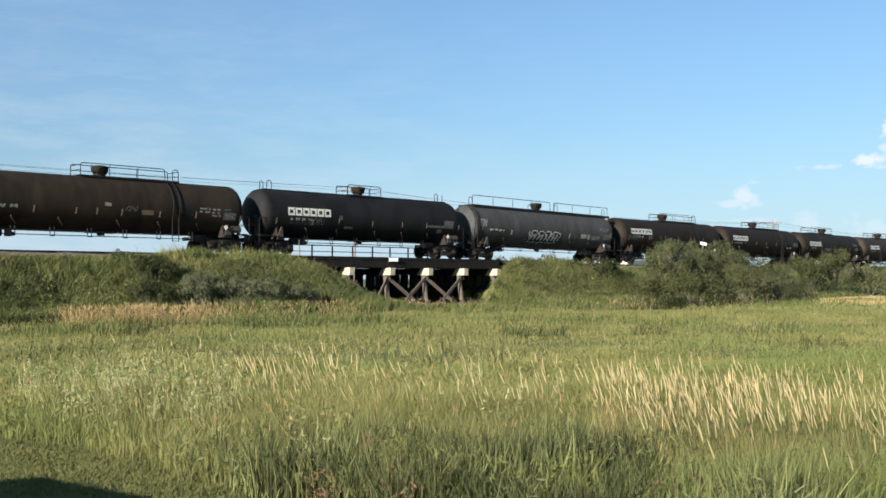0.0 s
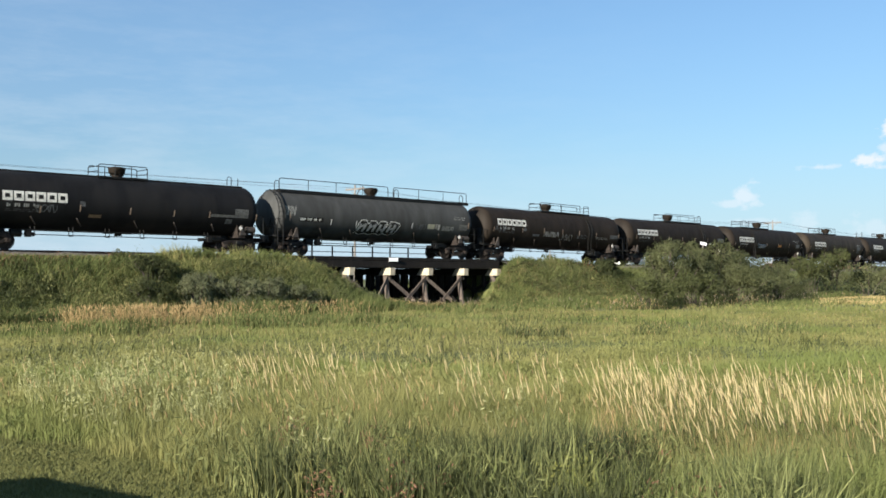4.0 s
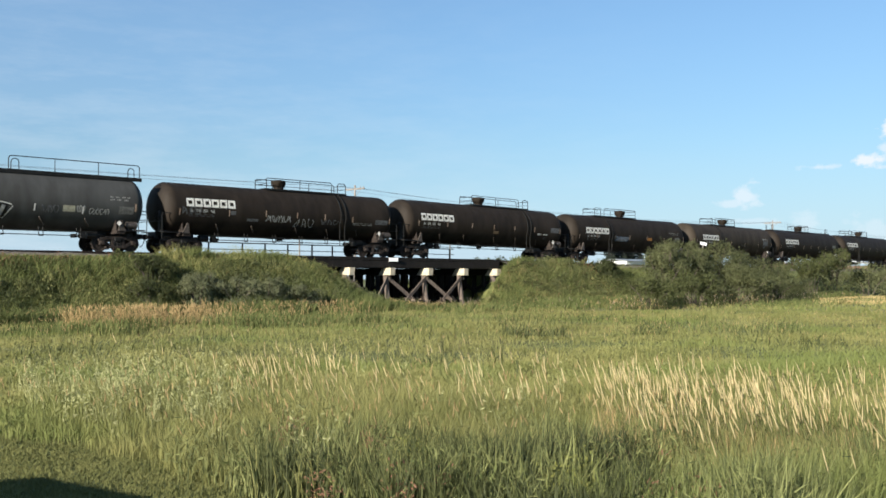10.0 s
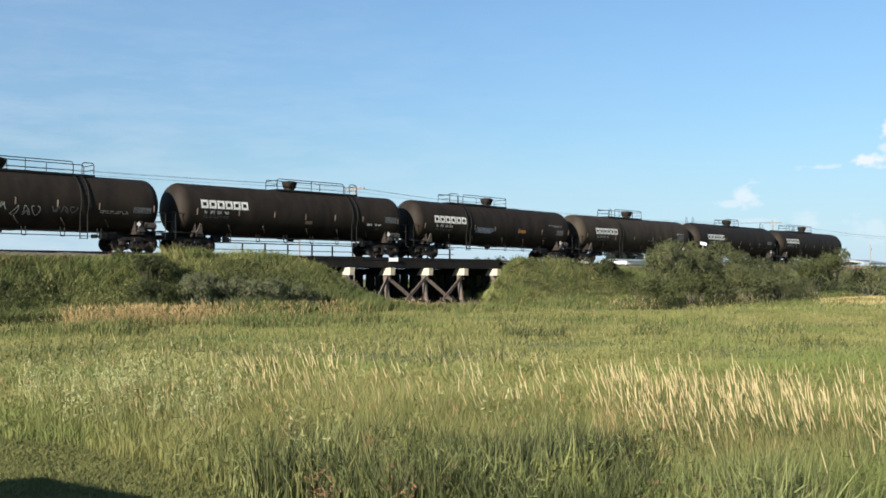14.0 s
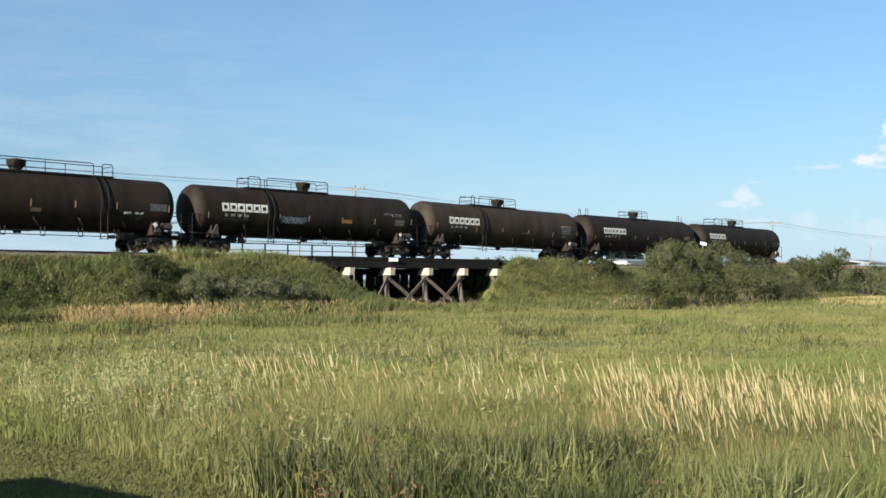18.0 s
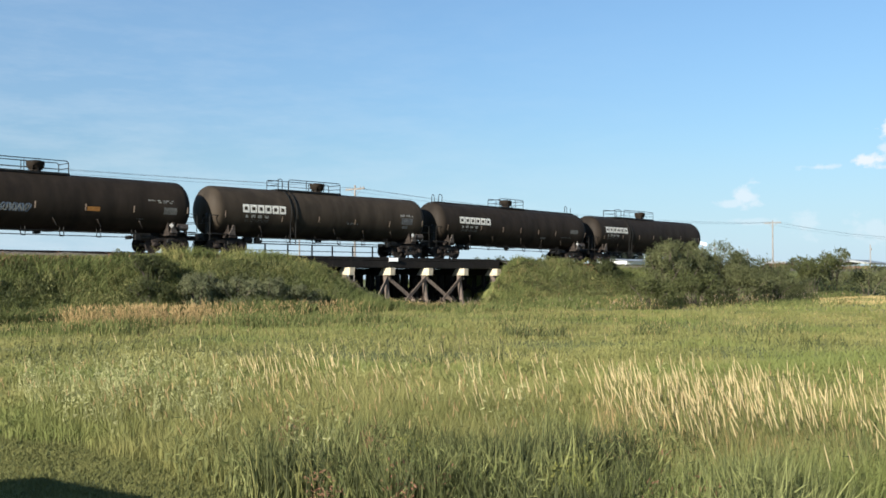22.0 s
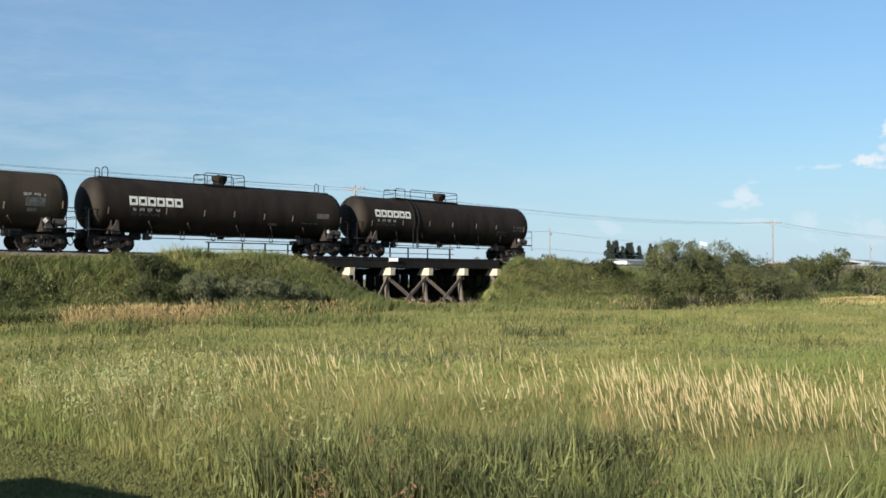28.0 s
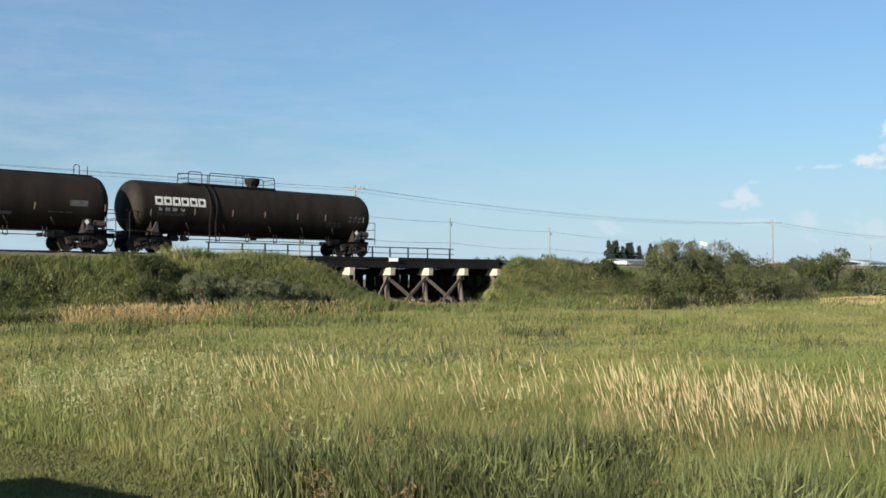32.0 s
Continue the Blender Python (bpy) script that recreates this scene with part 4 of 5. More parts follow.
# ---- wires and far things ----
def build_pole(name, x, y, h, label, arms=True, r=0.12):
    root = empty(name, Matrix.Translation((x, y, float(ground_z(x, y)))))
    tagged(root, label, "utility pole", "utility poles")
    bm = bmesh.new()
    rod(bm, (0, 0, -0.3), (0, 0, h), r, 10, r * 0.7)
    part("pole", bm, POLE_WOOD, root, smooth=40)
    if arms:
        bm = bmesh.new()
        box(bm, (0, 0, h - 0.35), (0.12, 2.6, 0.14), bevel=0.01)
        part("crossarm", bm, POLE_WOOD, root)
        for yy in (-1.15, -0.75, 0.75, 1.15):
            bm = bmesh.new()
            rod(bm, (0, yy, h - 0.28), (0, yy, h - 0.14), 0.035, 7, 0.025)
            part("insulator", bm, POLE_WOOD, root)
        for s in (-1, 1):
            bm = bmesh.new()
            rod(bm, (0.08, 0, h - 0.95), (0.08, s * 0.7, h - 0.4), 0.02, 5)
            part("arm_brace", bm, POLE_WOOD, root)
    else:
        bm = bmesh.new()
        box(bm, (0, -0.2, h - 1.1), (0.3, 0.25, 0.45), bevel=0.03)
        part("bracket", bm, POLE_WOOD, root)
    return root


def build_wire(p, q, sag, r=0.010):
    bm = bmesh.new()
    p, q = Vector(p), Vector(q)
    pts = [p.lerp(q, i / 24) - Vector((0, 0, 4 * sag * (i / 24) * (1 - i / 24))) for i in range(25)]
    across = Vector((q.y - p.y, p.x - q.x, 0)).normalized() * r
    rings = [[bm.verts.new(c + o) for o in (across, Vector((0, 0, r)), -across, Vector((0, 0, -r)))] for c in pts]
    for a, b in zip(rings, rings[1:]):
        for k in range(4):
            bm.faces.new((a[k], a[(k + 1) % 4], b[(k + 1) % 4], b[k]))
    bm.faces.new(rings[0][::-1])
    bm.faces.new(rings[-1])
    tagged(part("overhead_wire", bm, WIRE), "thin overhead wire between the utility poles", "wire", "overhead wires")


def build_far():
    xs = (-96, -19, 58.0, 134.9, 212, 289)
    for x in xs:
        build_pole("utility_pole", x, 18.0, 10.2, "silvery wooden utility pole with a crossarm")
    for a, b in zip(xs, xs[1:]):
        for yy in (-1.15, 1.15):
            build_wire((a, 18 + yy, 9.9), (b, 18 + yy, 9.9), 0.45 if b < 60 else 1.1)
        build_wire((a, 18, 10.0), (b, 18, 10.0), 0.35 if b < 60 else 0.95)
    line = [(75.2 + 35.8 * k, 49.4 + 9.6 * k) for k in range(7)]
    del line[3]
    for x, y in line:
        build_pole("utility_pole", x, y, 11.4, "thin bare utility pole without a crossarm", arms=False, r=0.12)
    for (xa, ya), (xb, yb) in zip(line, line[1:]):
        build_wire((xa, ya, 10.7), (xb, yb, 10.7), 0.35, 0.02)
        build_wire((xa, ya, 7.5), (xb, yb, 7.5), 0.35, 0.022)
    build_pole("utility_pole", 233.0, 45.0, 9.8, "distant bare utility pole", arms=False, r=0.14)
    # long low shed with a white wall
    shed = empty("shed", Matrix.Translation((206.5, 92.0, -0.2)))
    tagged(shed, "long low white metal shed with a grey roof", "shed")
    bm = bmesh.new()
    box(bm, (0, 0, 3.15), (15.5, 8, 6.3))
    part("wall", bm, WALL_WHITE, shed)
    bm = bmesh.new()
    for s in (-1, 1):
        box(bm, (0, s * 2.2, 6.55), (15.8, 4.6, 0.15), pose(0, 0, 0, -s * 7))
    part("roof", bm, ROOF_GREY, shed, "shallow grey metal roof")
    bm = bmesh.new()
    box(bm, (0, -4.06, 0.9), (15.4, 0.1, 1.8))
    part("plinth", bm, BRICK_RED, shed)
    house = empty("house", Matrix.Translation((262, 60.0, 0)))
    tagged(house, "far brown low building with a grey roof", "house")
    bm = bmesh.new()
    box(bm, (0, 0, 2.6), (12, 9, 5.2))
    part("wall", bm, BRICK_RED, house)
    bm = bmesh.new()
    for s in (-1, 1):
        box(bm, (0, s * 2.5, 6.2), (13, 5.6, 0.5), pose(0, 0, 0, -s * 9))
    part("roof", bm, ROOF_GREY, house)
    barn = empty("house", Matrix.Translation((226, 63.5, 0)))
    tagged(barn, "small brown building with a grey roof", "house")
    bm = bmesh.new()
    box(bm, (0, 0, 2.8), (4.6, 5, 5.6))
    part("wall", bm, BRICK_RED, barn)
    bm = bmesh.new()
    box(bm, (0, 0, 5.8), (5.0, 5.4, 0.4), bevel=0.05)
    part("roof", bm, ROOF_GREY, barn)
    board = empty("trackside_sign", Matrix.Translation((79.7, -4.0, 2.6)))
    tagged(board, "small tilted white sign board on a post beside the track", "sign")
    bm = bmesh.new()
    rod(bm, (0, 0, 0), (0, 0, 2.4), 0.05, 8)
    part("post", bm, POLE_WOOD, board)
    bm = bmesh.new()
    box(bm, (0, -0.06, 2.42), (0.62, 0.03, 0.24), pose(0, 0, 0, 0, 14, -35), bevel=0.006)
    part("panel", bm, SIGN_WHITE, board)
    for i, (x, y, h) in enumerate(((213, 105, 11.2), (216, 108, 12.5), (219.5, 106, 11.0), (223, 107, 11.8), (226.5, 109, 12.2), (230, 108, 11.4), (234, 107, 12), (238, 110, 11), (211.5, 103, 8.5), (208, 104, 7), (221, 110, 12.5), (225, 112, 13), (232, 112, 12.5), (241, 110, 12))):
        build_conifer(x + 3, y, h, 40 + i)


build_grass()
build_bank_scrub()
build_track()
build_trestle()
BIG = "big grey-green willow bush beside the track"
LOW = "low dark green bush at the foot of the bank"
BANKB = "dark green leafy bush on the railway bank"
BANKS = "silvery sage-green bush low on the railway bank"
BUSHES = ((78.0, -11.2, 3.7, 2.4, LEAF_GREY, BIG, 16), (72.8, -10.9, 5.1, 2.5, LEAF_GREY, BIG, 15), (61.3, -11.8, 5.4, 2.4, LEAF_GREY, BIG, 1), (65.0, -11.2, 5.7, 3.0, LEAF_GREY, BIG, 2), (70.2, -10.6, 5.7, 3.2, LEAF_GREY, BIG, 3), (75.3, -10.4, 4.4, 2.7, LEAF_GREY, BIG, 4),
          (54.6, -15.2, 2.45, 1.9, LEAF_DARK, LOW, 5), (60.8, -14.8, 2.6, 2.2, LEAF_DARK, LOW, 13), (67.0, -14.4, 3.2, 2.8, LEAF_GREY, "low grey-green bush at the foot of the bank", 6),
          (73.0, -14.0, 2.8, 2.6, LEAF_GREY, "low grey-green bush at the foot of the bank", 14), (80.0, -12.0, 2.2, 2.4, LEAF_GREY, "low grey-green bush at the foot of the bank", 11),
          (90.6, -8.8, 5.0, 3.0, LEAF_DARK, "dark green bush along the bank", 7), (96.6, -8.2, 5.7, 2.7, LEAF_DARK, "dark green bush along the bank", 8),
          (105.0, -8.0, 3.9, 4.0, LEAF_GREY, "grey-green bush along the bank", 9), (113.0, -7.4, 3.6, 4.4, LEAF_GREY, "grey-green bush along the bank", 10),
          (25.5, -5.2, 1.0, 0.9, LEAF_DARK, BANKB, 31), (24.9, -6.4, 2.0, 1.35, LEAF_DARK, BANKB, 32), (24.0, -8.0, 1.7, 1.2, LEAF_DARK, BANKB, 33), (8.4, -8.4, 1.3, 1.2, LEAF_DARK, BANKB, 40),
          (26.4, -8.2, 1.8, 1.2, LEAF_SAGE, BANKS, 34), (28.4, -8.5, 1.7, 1.3, LEAF_SAGE, BANKS, 35), (30.3, -8.4, 1.8, 1.2, LEAF_SAGE, BANKS, 36), (32.2, -8.6, 1.5, 1.1, LEAF_SAGE, BANKS, 37), (27.3, -7.0, 1.4, 1.0, LEAF_SAGE, BANKS, 39), (63.3, -5.6, 1.7, 1.4, LEAF_DARK, BANKB, 38),
          (49.0, 9.5, 1.2, 1.6, LEAF_DARK, "dark bush beyond the trestle", 21), (54.5, 11.0, 1.3, 1.7, LEAF_DARK, "dark bush beyond the trestle", 22), (60.0, 12.5, 1.8, 2.0, LEAF_DARK, "dark bush beyond the trestle", 23),
          (121.0, -7.0, 3.2, 4.4, LEAF_GREY, "grey-green bush along the bank", 12))
for bx, by, bh, bs, bmat, blabel, bseed in BUSHES:
    build_bush(bx, by, bh, bs, bmat, blabel, seed=bseed, group="trackside bushes", leaves=int(5000 * bs) if bx < 85 else 7500, size=0.11 if bx < 40 else 0.145 if bx < 85 else 0.2)
for k in range(9):
    a, d = radians(44.0 - 0.75 * k), 236 + 9 * (k % 3)
    build_bush(d * math.cos(a), -52 + d * math.sin(a), 7.4 + 1.1 * math.sin(2.3 * k), 4.6, LEAF_DARK, "low dark broadleaf tree far across the field", leaves=2600, size=0.55, seed=60 + k, name="tree", group="far trees")
build_far()


# ---- a parked car, out of view, whose shadow falls on the lawn ----
def build_parked_car():
    root = empty("parked_car", pose(-1.05, -44.5, 0, 0, 0, 106))
    tagged(root, "dark parked car standing on the mown strip", "car")
    bm = bmesh.new()
    side = [(-2.2, 0.35), (-2.25, 0.8), (-1.3, 0.95), (-0.7, 1.45), (0.9, 1.5), (1.8, 1.0), (2.2, 0.9), (2.2, 0.35)]
    va = [bm.verts.new((x, -0.85 + (0.12 if z > 1.1 else 0), z)) for x, z in side]
    vb = [bm.verts.new((x, 0.85 - (0.12 if z > 1.1 else 0), z)) for x, z in side]
    bm.faces.new(va)
    bm.faces.new(vb[::-1])
    for k in range(len(side)):
        j = (k + 1) % len(side)
        bm.faces.new((va[j], va[k], vb[k], vb[j]))
    bmesh.ops.recalc_face_normals(bm, faces=bm.faces)
    part("body", bm, CAR_PAINT, root)
    for s in (-1, 1):
        bm = bmesh.new()
        vs = [bm.verts.new((x, s * (0.862 - (0.12 if z > 1.1 else 0.02)), z)) for x, z in ((-1.15, 1.0), (-0.65, 1.38), (0.85, 1.42), (1.55, 1.02))]
        bm.faces.new(vs)
        part("window", bm, CAR_GLASS, root)
        bm = bmesh.new()
        box(bm, (2.2, s * 0.62, 0.72), (0.06, 0.34, 0.14), bevel=0.02)
        part("headlight", bm, SIGN_WHITE, root)
    for x in (-1.4, 1.4):
        for y in (-0.78, 0.78):
            bm = bmesh.new()
            rod(bm, (x, y - 0.1, 0.32), (x, y + 0.1, 0.32), 0.32, 20)
            part("wheel", bm, TYRE, root)


build_parked_car()


# ---- the train ----
def train_shift(t):
    """How far the train has gone along x since the start; it slows a little towards the end."""
    u = (t - 16.0) / 16.0
    terms = (-67.9934, 0.2555, -2.97412, 0.31831, 6.36027, 0.3604, -2.99733)
    return sum(c * (u ** (k + 1) - (-1.0) ** (k + 1)) for k, c in enumerate(terms))


SHARED = {}


def shared(key, build):
    if key not in SHARED:
        SHARED[key] = build()
    return SHARED[key]


def wheelset_mesh():
    bm = bmesh.new()
    prof = [(-1.02, 0.0), (-1.02, 0.075), (-0.80, 0.08), (-0.80, 0.14), (-0.765, 0.15), (-0.75, 0.36), (-0.79, 0.40), (-0.795, 0.452), (-0.70, 0.458), (-0.685, 0.485),
            (-0.665, 0.485), (-0.655, 0.40), (-0.69, 0.36), (-0.68, 0.15), (-0.64, 0.13), (-0.63, 0.085)]
    prof = prof + [(-x, r) for x, r in reversed(prof)]
    ring_revolve(bm, prof, (0, 0), 28)
    # two balance marks on the web
    for s in (-1, 1):
        box(bm, (s * 0.775, 0.26, 0.0), (0.012, 0.08, 0.05))
        box(bm, (s * 0.775, -0.26, 0.0), (0.012, 0.08, 0.05))
    bmesh.ops.rotate(bm, matrix=Matrix.Rotation(radians(90), 3, "Z"), verts=bm.verts)
    return bake("wheelset", bm, WHEEL_STEEL, 35)


def side_frame_mesh():
    bm = bmesh.new()
    t = 0.13
    for s in (-1, 1):
        beam(bm, (0, 0, 0.74), (s * 0.62, 0, 0.72), t, 0.15)
        beam(bm, (s * 0.58, 0, 0.73), (s * 1.08, 0, 0.60), t, 0.15)
        beam(bm, (s * 0.96, 0, 0.58), (s * 0.34, 0, 0.26), t, 0.14)
        beam(bm, (s * 0.30, 0, 0.72), (s * 0.30, 0, 0.28), t, 0.12)
        box(bm, (s * 0.889, 0, 0.46), (0.30, t + 0.04, 0.24), bevel=0.03)
        rod(bm, (s * 0.889, -0.14, 0.457), (s * 0.889, 0.1, 0.457), 0.105, 12)
    box(bm, (0, 0, 0.23), (0.95, t + 0.08, 0.13), bevel=0.02)
    return bake("side_frame", bm, STEEL_RUST)


def spring_mesh():
    bm = bmesh.new()
    for x in (-0.16, 0, 0.16):
        for k in range(5):
            rod(bm, (x, 0, 0.31 + k * 0.06), (x, 0, 0.345 + k * 0.06), 0.068, 10)
    return bake("spring", bm, STEEL_BLACK)


def truck_bolster_mesh():
    bm = bmesh.new()
    box(bm, (0, 0, 0.66), (0.4, 2.2, 0.22), bevel=0.03)
    rod(bm, (0, 0, 0.75), (0, 0, 0.9), 0.2, 16)
    for s in (-1, 1):
        box(bm, (s * 0.36, 0, 0.38), (0.1, 1.7, 0.14), bevel=0.02)
    return bake("truck", bm, STEEL_BLACK)


WHEELS = []


def build_truck(car, x):
    truck = part("truck", shared("truck", truck_bolster_mesh), None, car, "rusty two-axle truck", at=pose(x, 0, 0))
    for y, turn in ((-0.99, 0), (0.99, 180)):
        part("side_frame", shared("side_frame", side_frame_mesh), None, truck, at=pose(0, y, 0, 0, 0, turn))
        part("spring", shared("spring", spring_mesh), None, truck, at=pose(0, y, 0))
    for dx in (-0.889, 0.889):
        w = part("wheelset", shared("wheelset", wheelset_mesh), None, truck, at=pose(dx, 0, 0.457))
        WHEELS.append((w, dx))


def coupler_mesh(s):
    bm = bmesh.new()
    box(bm, (s * 8.72, 0, 0.88), (0.42, 0.16, 0.16), bevel=0.02)
    box(bm, (s * 8.97, 0.05, 0.88), (0.2, 0.32, 0.28), bevel=0.04)
    box(bm, (s * 9.03, -0.12, 0.88), (0.16, 0.12, 0.26), bevel=0.03)
    return bake("coupler", bm, STEEL_RUST)


def sill_mesh(s):
    bm = bmesh.new()
    box(bm, (s * 7.35, 0, 0.95), (2.5, 0.56, 0.34), bevel=0.015)
    box(bm, (s * 8.52, 0, 0.95), (0.14, 0.9, 0.42), bevel=0.02)
    return bake("stub_sill", bm, STEEL_BLACK)


def bolster_mesh(s):
    bm = bmesh.new()
    box(bm, (s * 7.15, 0, 1.02), (0.5, 2.7, 0.16), bevel=0.015)
    # saddle webs that carry the shell
    for y in (-1.3, 1.3):
        for dx in (-0.2, 0.2):
            vs = [bm.verts.new((s * 7.15 + dx, y + o, z)) for o in (-0.02, 0.02) for z in (1.08,)]
            a = on_shell(s * 7.15 + dx, -36, 0.0, -1 if y < 0 else 1)
            b = on_shell(s * 7.15 + dx, -66, 0.0, -1 if y < 0 else 1)
            c = Vector((s * 7.15 + dx, y, 1.08))
            d = Vector((s * 7.15 + dx, b.y, 1.08))
            off = Vector((0.025, 0, 0))
            q = [bm.verts.new(p - off) for p in (a, b, d, c)] + [bm.verts.new(p + off) for p in (a, b, d, c)]
            bm.faces.new(q[:4])
            bm.faces.new(q[7:3:-1])
            for k in range(4):
                j = (k + 1) % 4
                bm.faces.new((q[k], q[j], q[4 + j], q[4 + k]))
            for v in vs:
                bm.verts.remove(v)
    bmesh.ops.recalc_face_normals(bm, faces=bm.faces)
    return bake("body_bolster", bm, STEEL_RUST)


def gusset_mesh(s):
    """The triangular bracket at the shell's side over a truck."""
    bm = bmesh.new()
    pts = [(-0.30, 1.1), (0.16, 1.1), (0.13, 1.2), (0.06, 1.68), (-0.01, 1.68), (-0.1, 1.45)]
    va = [bm.verts.new((s * 7.15 - s * x, -1.36 - 0.04 + (0.0 if z < 1.5 else -0.02), z)) for x, z in pts]
    vb = [bm.verts.new((s * 7.15 - s * x, -1.36 + 0.04, z)) for x, z in pts]
    bm.faces.new(va)
    bm.faces.new(vb[::-1])
    for k in range(len(pts)):
        j = (k + 1) % len(pts)
        bm.faces.new((va[j], va[k], vb[k], vb[j]))
    bmesh.ops.recalc_face_normals(bm, faces=bm.faces)
    return bake("gusset", bm, BRACKET_GREY)


def tank_profile(TANK_K):
    prof = []
    for i in range(11):
        a = math.pi / 2 * i / 10
        prof.append((-TANK_K - TANK_H * math.cos(a), TANK_R * math.sin(a) if i else 0.0))
    for seam in (-5.3, -2.65, 0.0, 2.65, 5.3):
        prof += [(seam - 0.3, TANK_R), (seam - 0.1, TANK_R), (seam - 0.02, TANK_R), (seam - 0.01, TANK_R + 0.0008), (seam + 0.01, TANK_R + 0.0008), (seam + 0.02, TANK_R), (seam + 0.1, TANK_R), (seam + 0.3, TANK_R)]
    prof += [(-x, r) for x, r in reversed(prof[:11])]
    return prof[:11] + [(-TANK_K + 0.12, TANK_R), (-TANK_K + 0.5, TANK_R)] + prof[11:-11] + [(TANK_K - 0.5, TANK_R), (TANK_K - 0.12, TANK_R)] + prof[-11:]


def rail_run(bm, x0, x1, y, base, top, posts, mid, c=0.13):
    pipe(bm, [(x0, y, base), (x0, y, top - c), (x0 + c * 0.3, y, top - c * 0.3), (x0 + c, y, top), (x1 - c, y, top), (x1 - c * 0.3, y, top - c * 0.3), (x1, y, top - c), (x1, y, base)], 0.024, 6)
    for k in range(1, posts):
        x = x0 + (x1 - x0) * k / posts
        rod(bm, (x, y, base), (x, y, top), 0.02, 6)
    if mid:
        rod(bm, (x0, y, (base + top) / 2 + 0.08), (x1, y, (base + top) / 2 + 0.08), 0.016, 6)


def railing(car, x0, x1, y=0.6, z1=0.66, posts=4, mid=True, gap=None, name="handrail", sides=(-1, 1)):
    """Pipe railing along both sides of a top platform, closed at its ends, with a gap on the near side where the ladder comes up."""
    base = TANK_Z + TANK_R - 0.16
    top = TANK_Z + TANK_R + z1
    runs = [(1, x0, x1)] if 1 in sides else []
    runs += [(-1, x0, gap - 0.24), (-1, gap + 0.24, x1)] if gap and x0 + 0.5 < gap < x1 - 0.5 else [(-1, x0, x1)]
    for s, a, b in runs:
        bm = bmesh.new()
        rail_run(bm, a, b, s * y, base, top, max(1, round(posts * (b - a) / (x1 - x0))), mid and s > 0)
        part(name, bm, STEEL_BLACK, car)
    for x in (x0, x1) if 1 in sides else ():
        bm = bmesh.new()
        rod(bm, (x, -y, top - 0.1), (x, y, top - 0.1), 0.022, 6)
        rod(bm, (x, -y, (base + top) / 2 + 0.05), (x, y, (base + top) / 2 + 0.05), 0.018, 6)
        part(name, bm, STEEL_BLACK, car)


def hoop(car, x, y=-0.35, w=0.36, h=0.62, along=True):
    base = TANK_Z + TANK_R - 0.06
    bm = bmesh.new()
    pts = []
    for i in range(9):
        a = math.pi * i / 8
        pts.append((-w / 2 * math.cos(a), h - w / 2 + w / 2 * math.sin(a)))
    pts = [(-w / 2, 0)] + pts + [(w / 2, 0)]
    pipe(bm, [(x + (u if along else 0), y + (0 if along else u), base + z) for u, z in pts], 0.024, 6)
    part("grab_hoop", bm, STEEL_BLACK, car)


def ladder(car, x, side=-1):
    bm = bmesh.new()
    for dx in (-0.2, 0.2):
        pts = [on_shell(x + dx, a, 0.06, side) for a in range(72, -31, -8)]
        pts += [Vector((x + dx, pts[-1].y, z)) for z in (1.4, 0.62)]
        pipe(bm, pts, 0.028, 6)
    for a in range(68, -31, -11):
        rod(bm, on_shell(x - 0.2, a, 0.06, side), on_shell(x + 0.2, a, 0.06, side), 0.014, 5)
    y = on_shell(x, -30, 0.06, side).y
    for z in (0.65, 0.95, 1.25):
        rod(bm, (x - 0.2, y, z), (x + 0.2, y, z), 0.02, 5)
    part("ladder", bm, STEEL_BLACK, car, "black steel side ladder")


def manway(car, x, r=0.42):
    z = TANK_Z + TANK_R
    bm = bmesh.new()
    ring = [(0.0, 0.0), (0.0, 0.28), (0.05, 0.30), (0.22, 0.30), (0.38, r), (0.62, r + 0.03), (0.65, r), (0.66, r - 0.05), (0.70, 0.2), (0.71, 0.0)]
    ring_revolve(bm, [(h - 0.06, q) for h, q in ring], (0, 0), 24)
    bmesh.ops.rotate(bm, matrix=Matrix.Rotation(radians(-90), 3, "Y"), verts=bm.verts)
    bmesh.ops.translate(bm, vec=(x, 0, z), verts=bm.verts)
    dome = part("valve_housing", bm, PAINT_DARK, car, "flared black valve housing on top", smooth=40)
    bm = bmesh.new()
    rod(bm, (x - 0.1, 0, z + 0.5), (x + 0.1, 0, z + 0.56), 0.03, 6)
    for k in range(8):
        a = k * math.pi / 4
        rod(bm, (x + 0.36 * math.cos(a), 0.36 * math.sin(a), z + 0.14), (x + 0.36 * math.cos(a), 0.36 * math.sin(a), z + 0.22), 0.022, 6)
    tagged(part("bolt_ring", bm, STEEL_BLACK, dome), kind="stuff")


def walkway(car, x0, x1, w=0.5, deep=0.1):
    bm = bmesh.new()
    z = TANK_Z + TANK_R + 0.03
    for y in (-w - 0.03, w + 0.03):
        box(bm, ((x0 + x1) / 2, y, z - deep / 2), (x1 - x0, 0.05, deep))
    n = max(2, int((x1 - x0) / 0.35))
    for i in range(n):
        x = x0 + (x1 - x0) * (i + 0.5) / n
        box(bm, (x, 0, z), ((x1 - x0) / n * 0.8, 2 * w, 0.025))
    part("walkway", bm, STEEL_BLACK, car, "black steel walkway along the tank top")


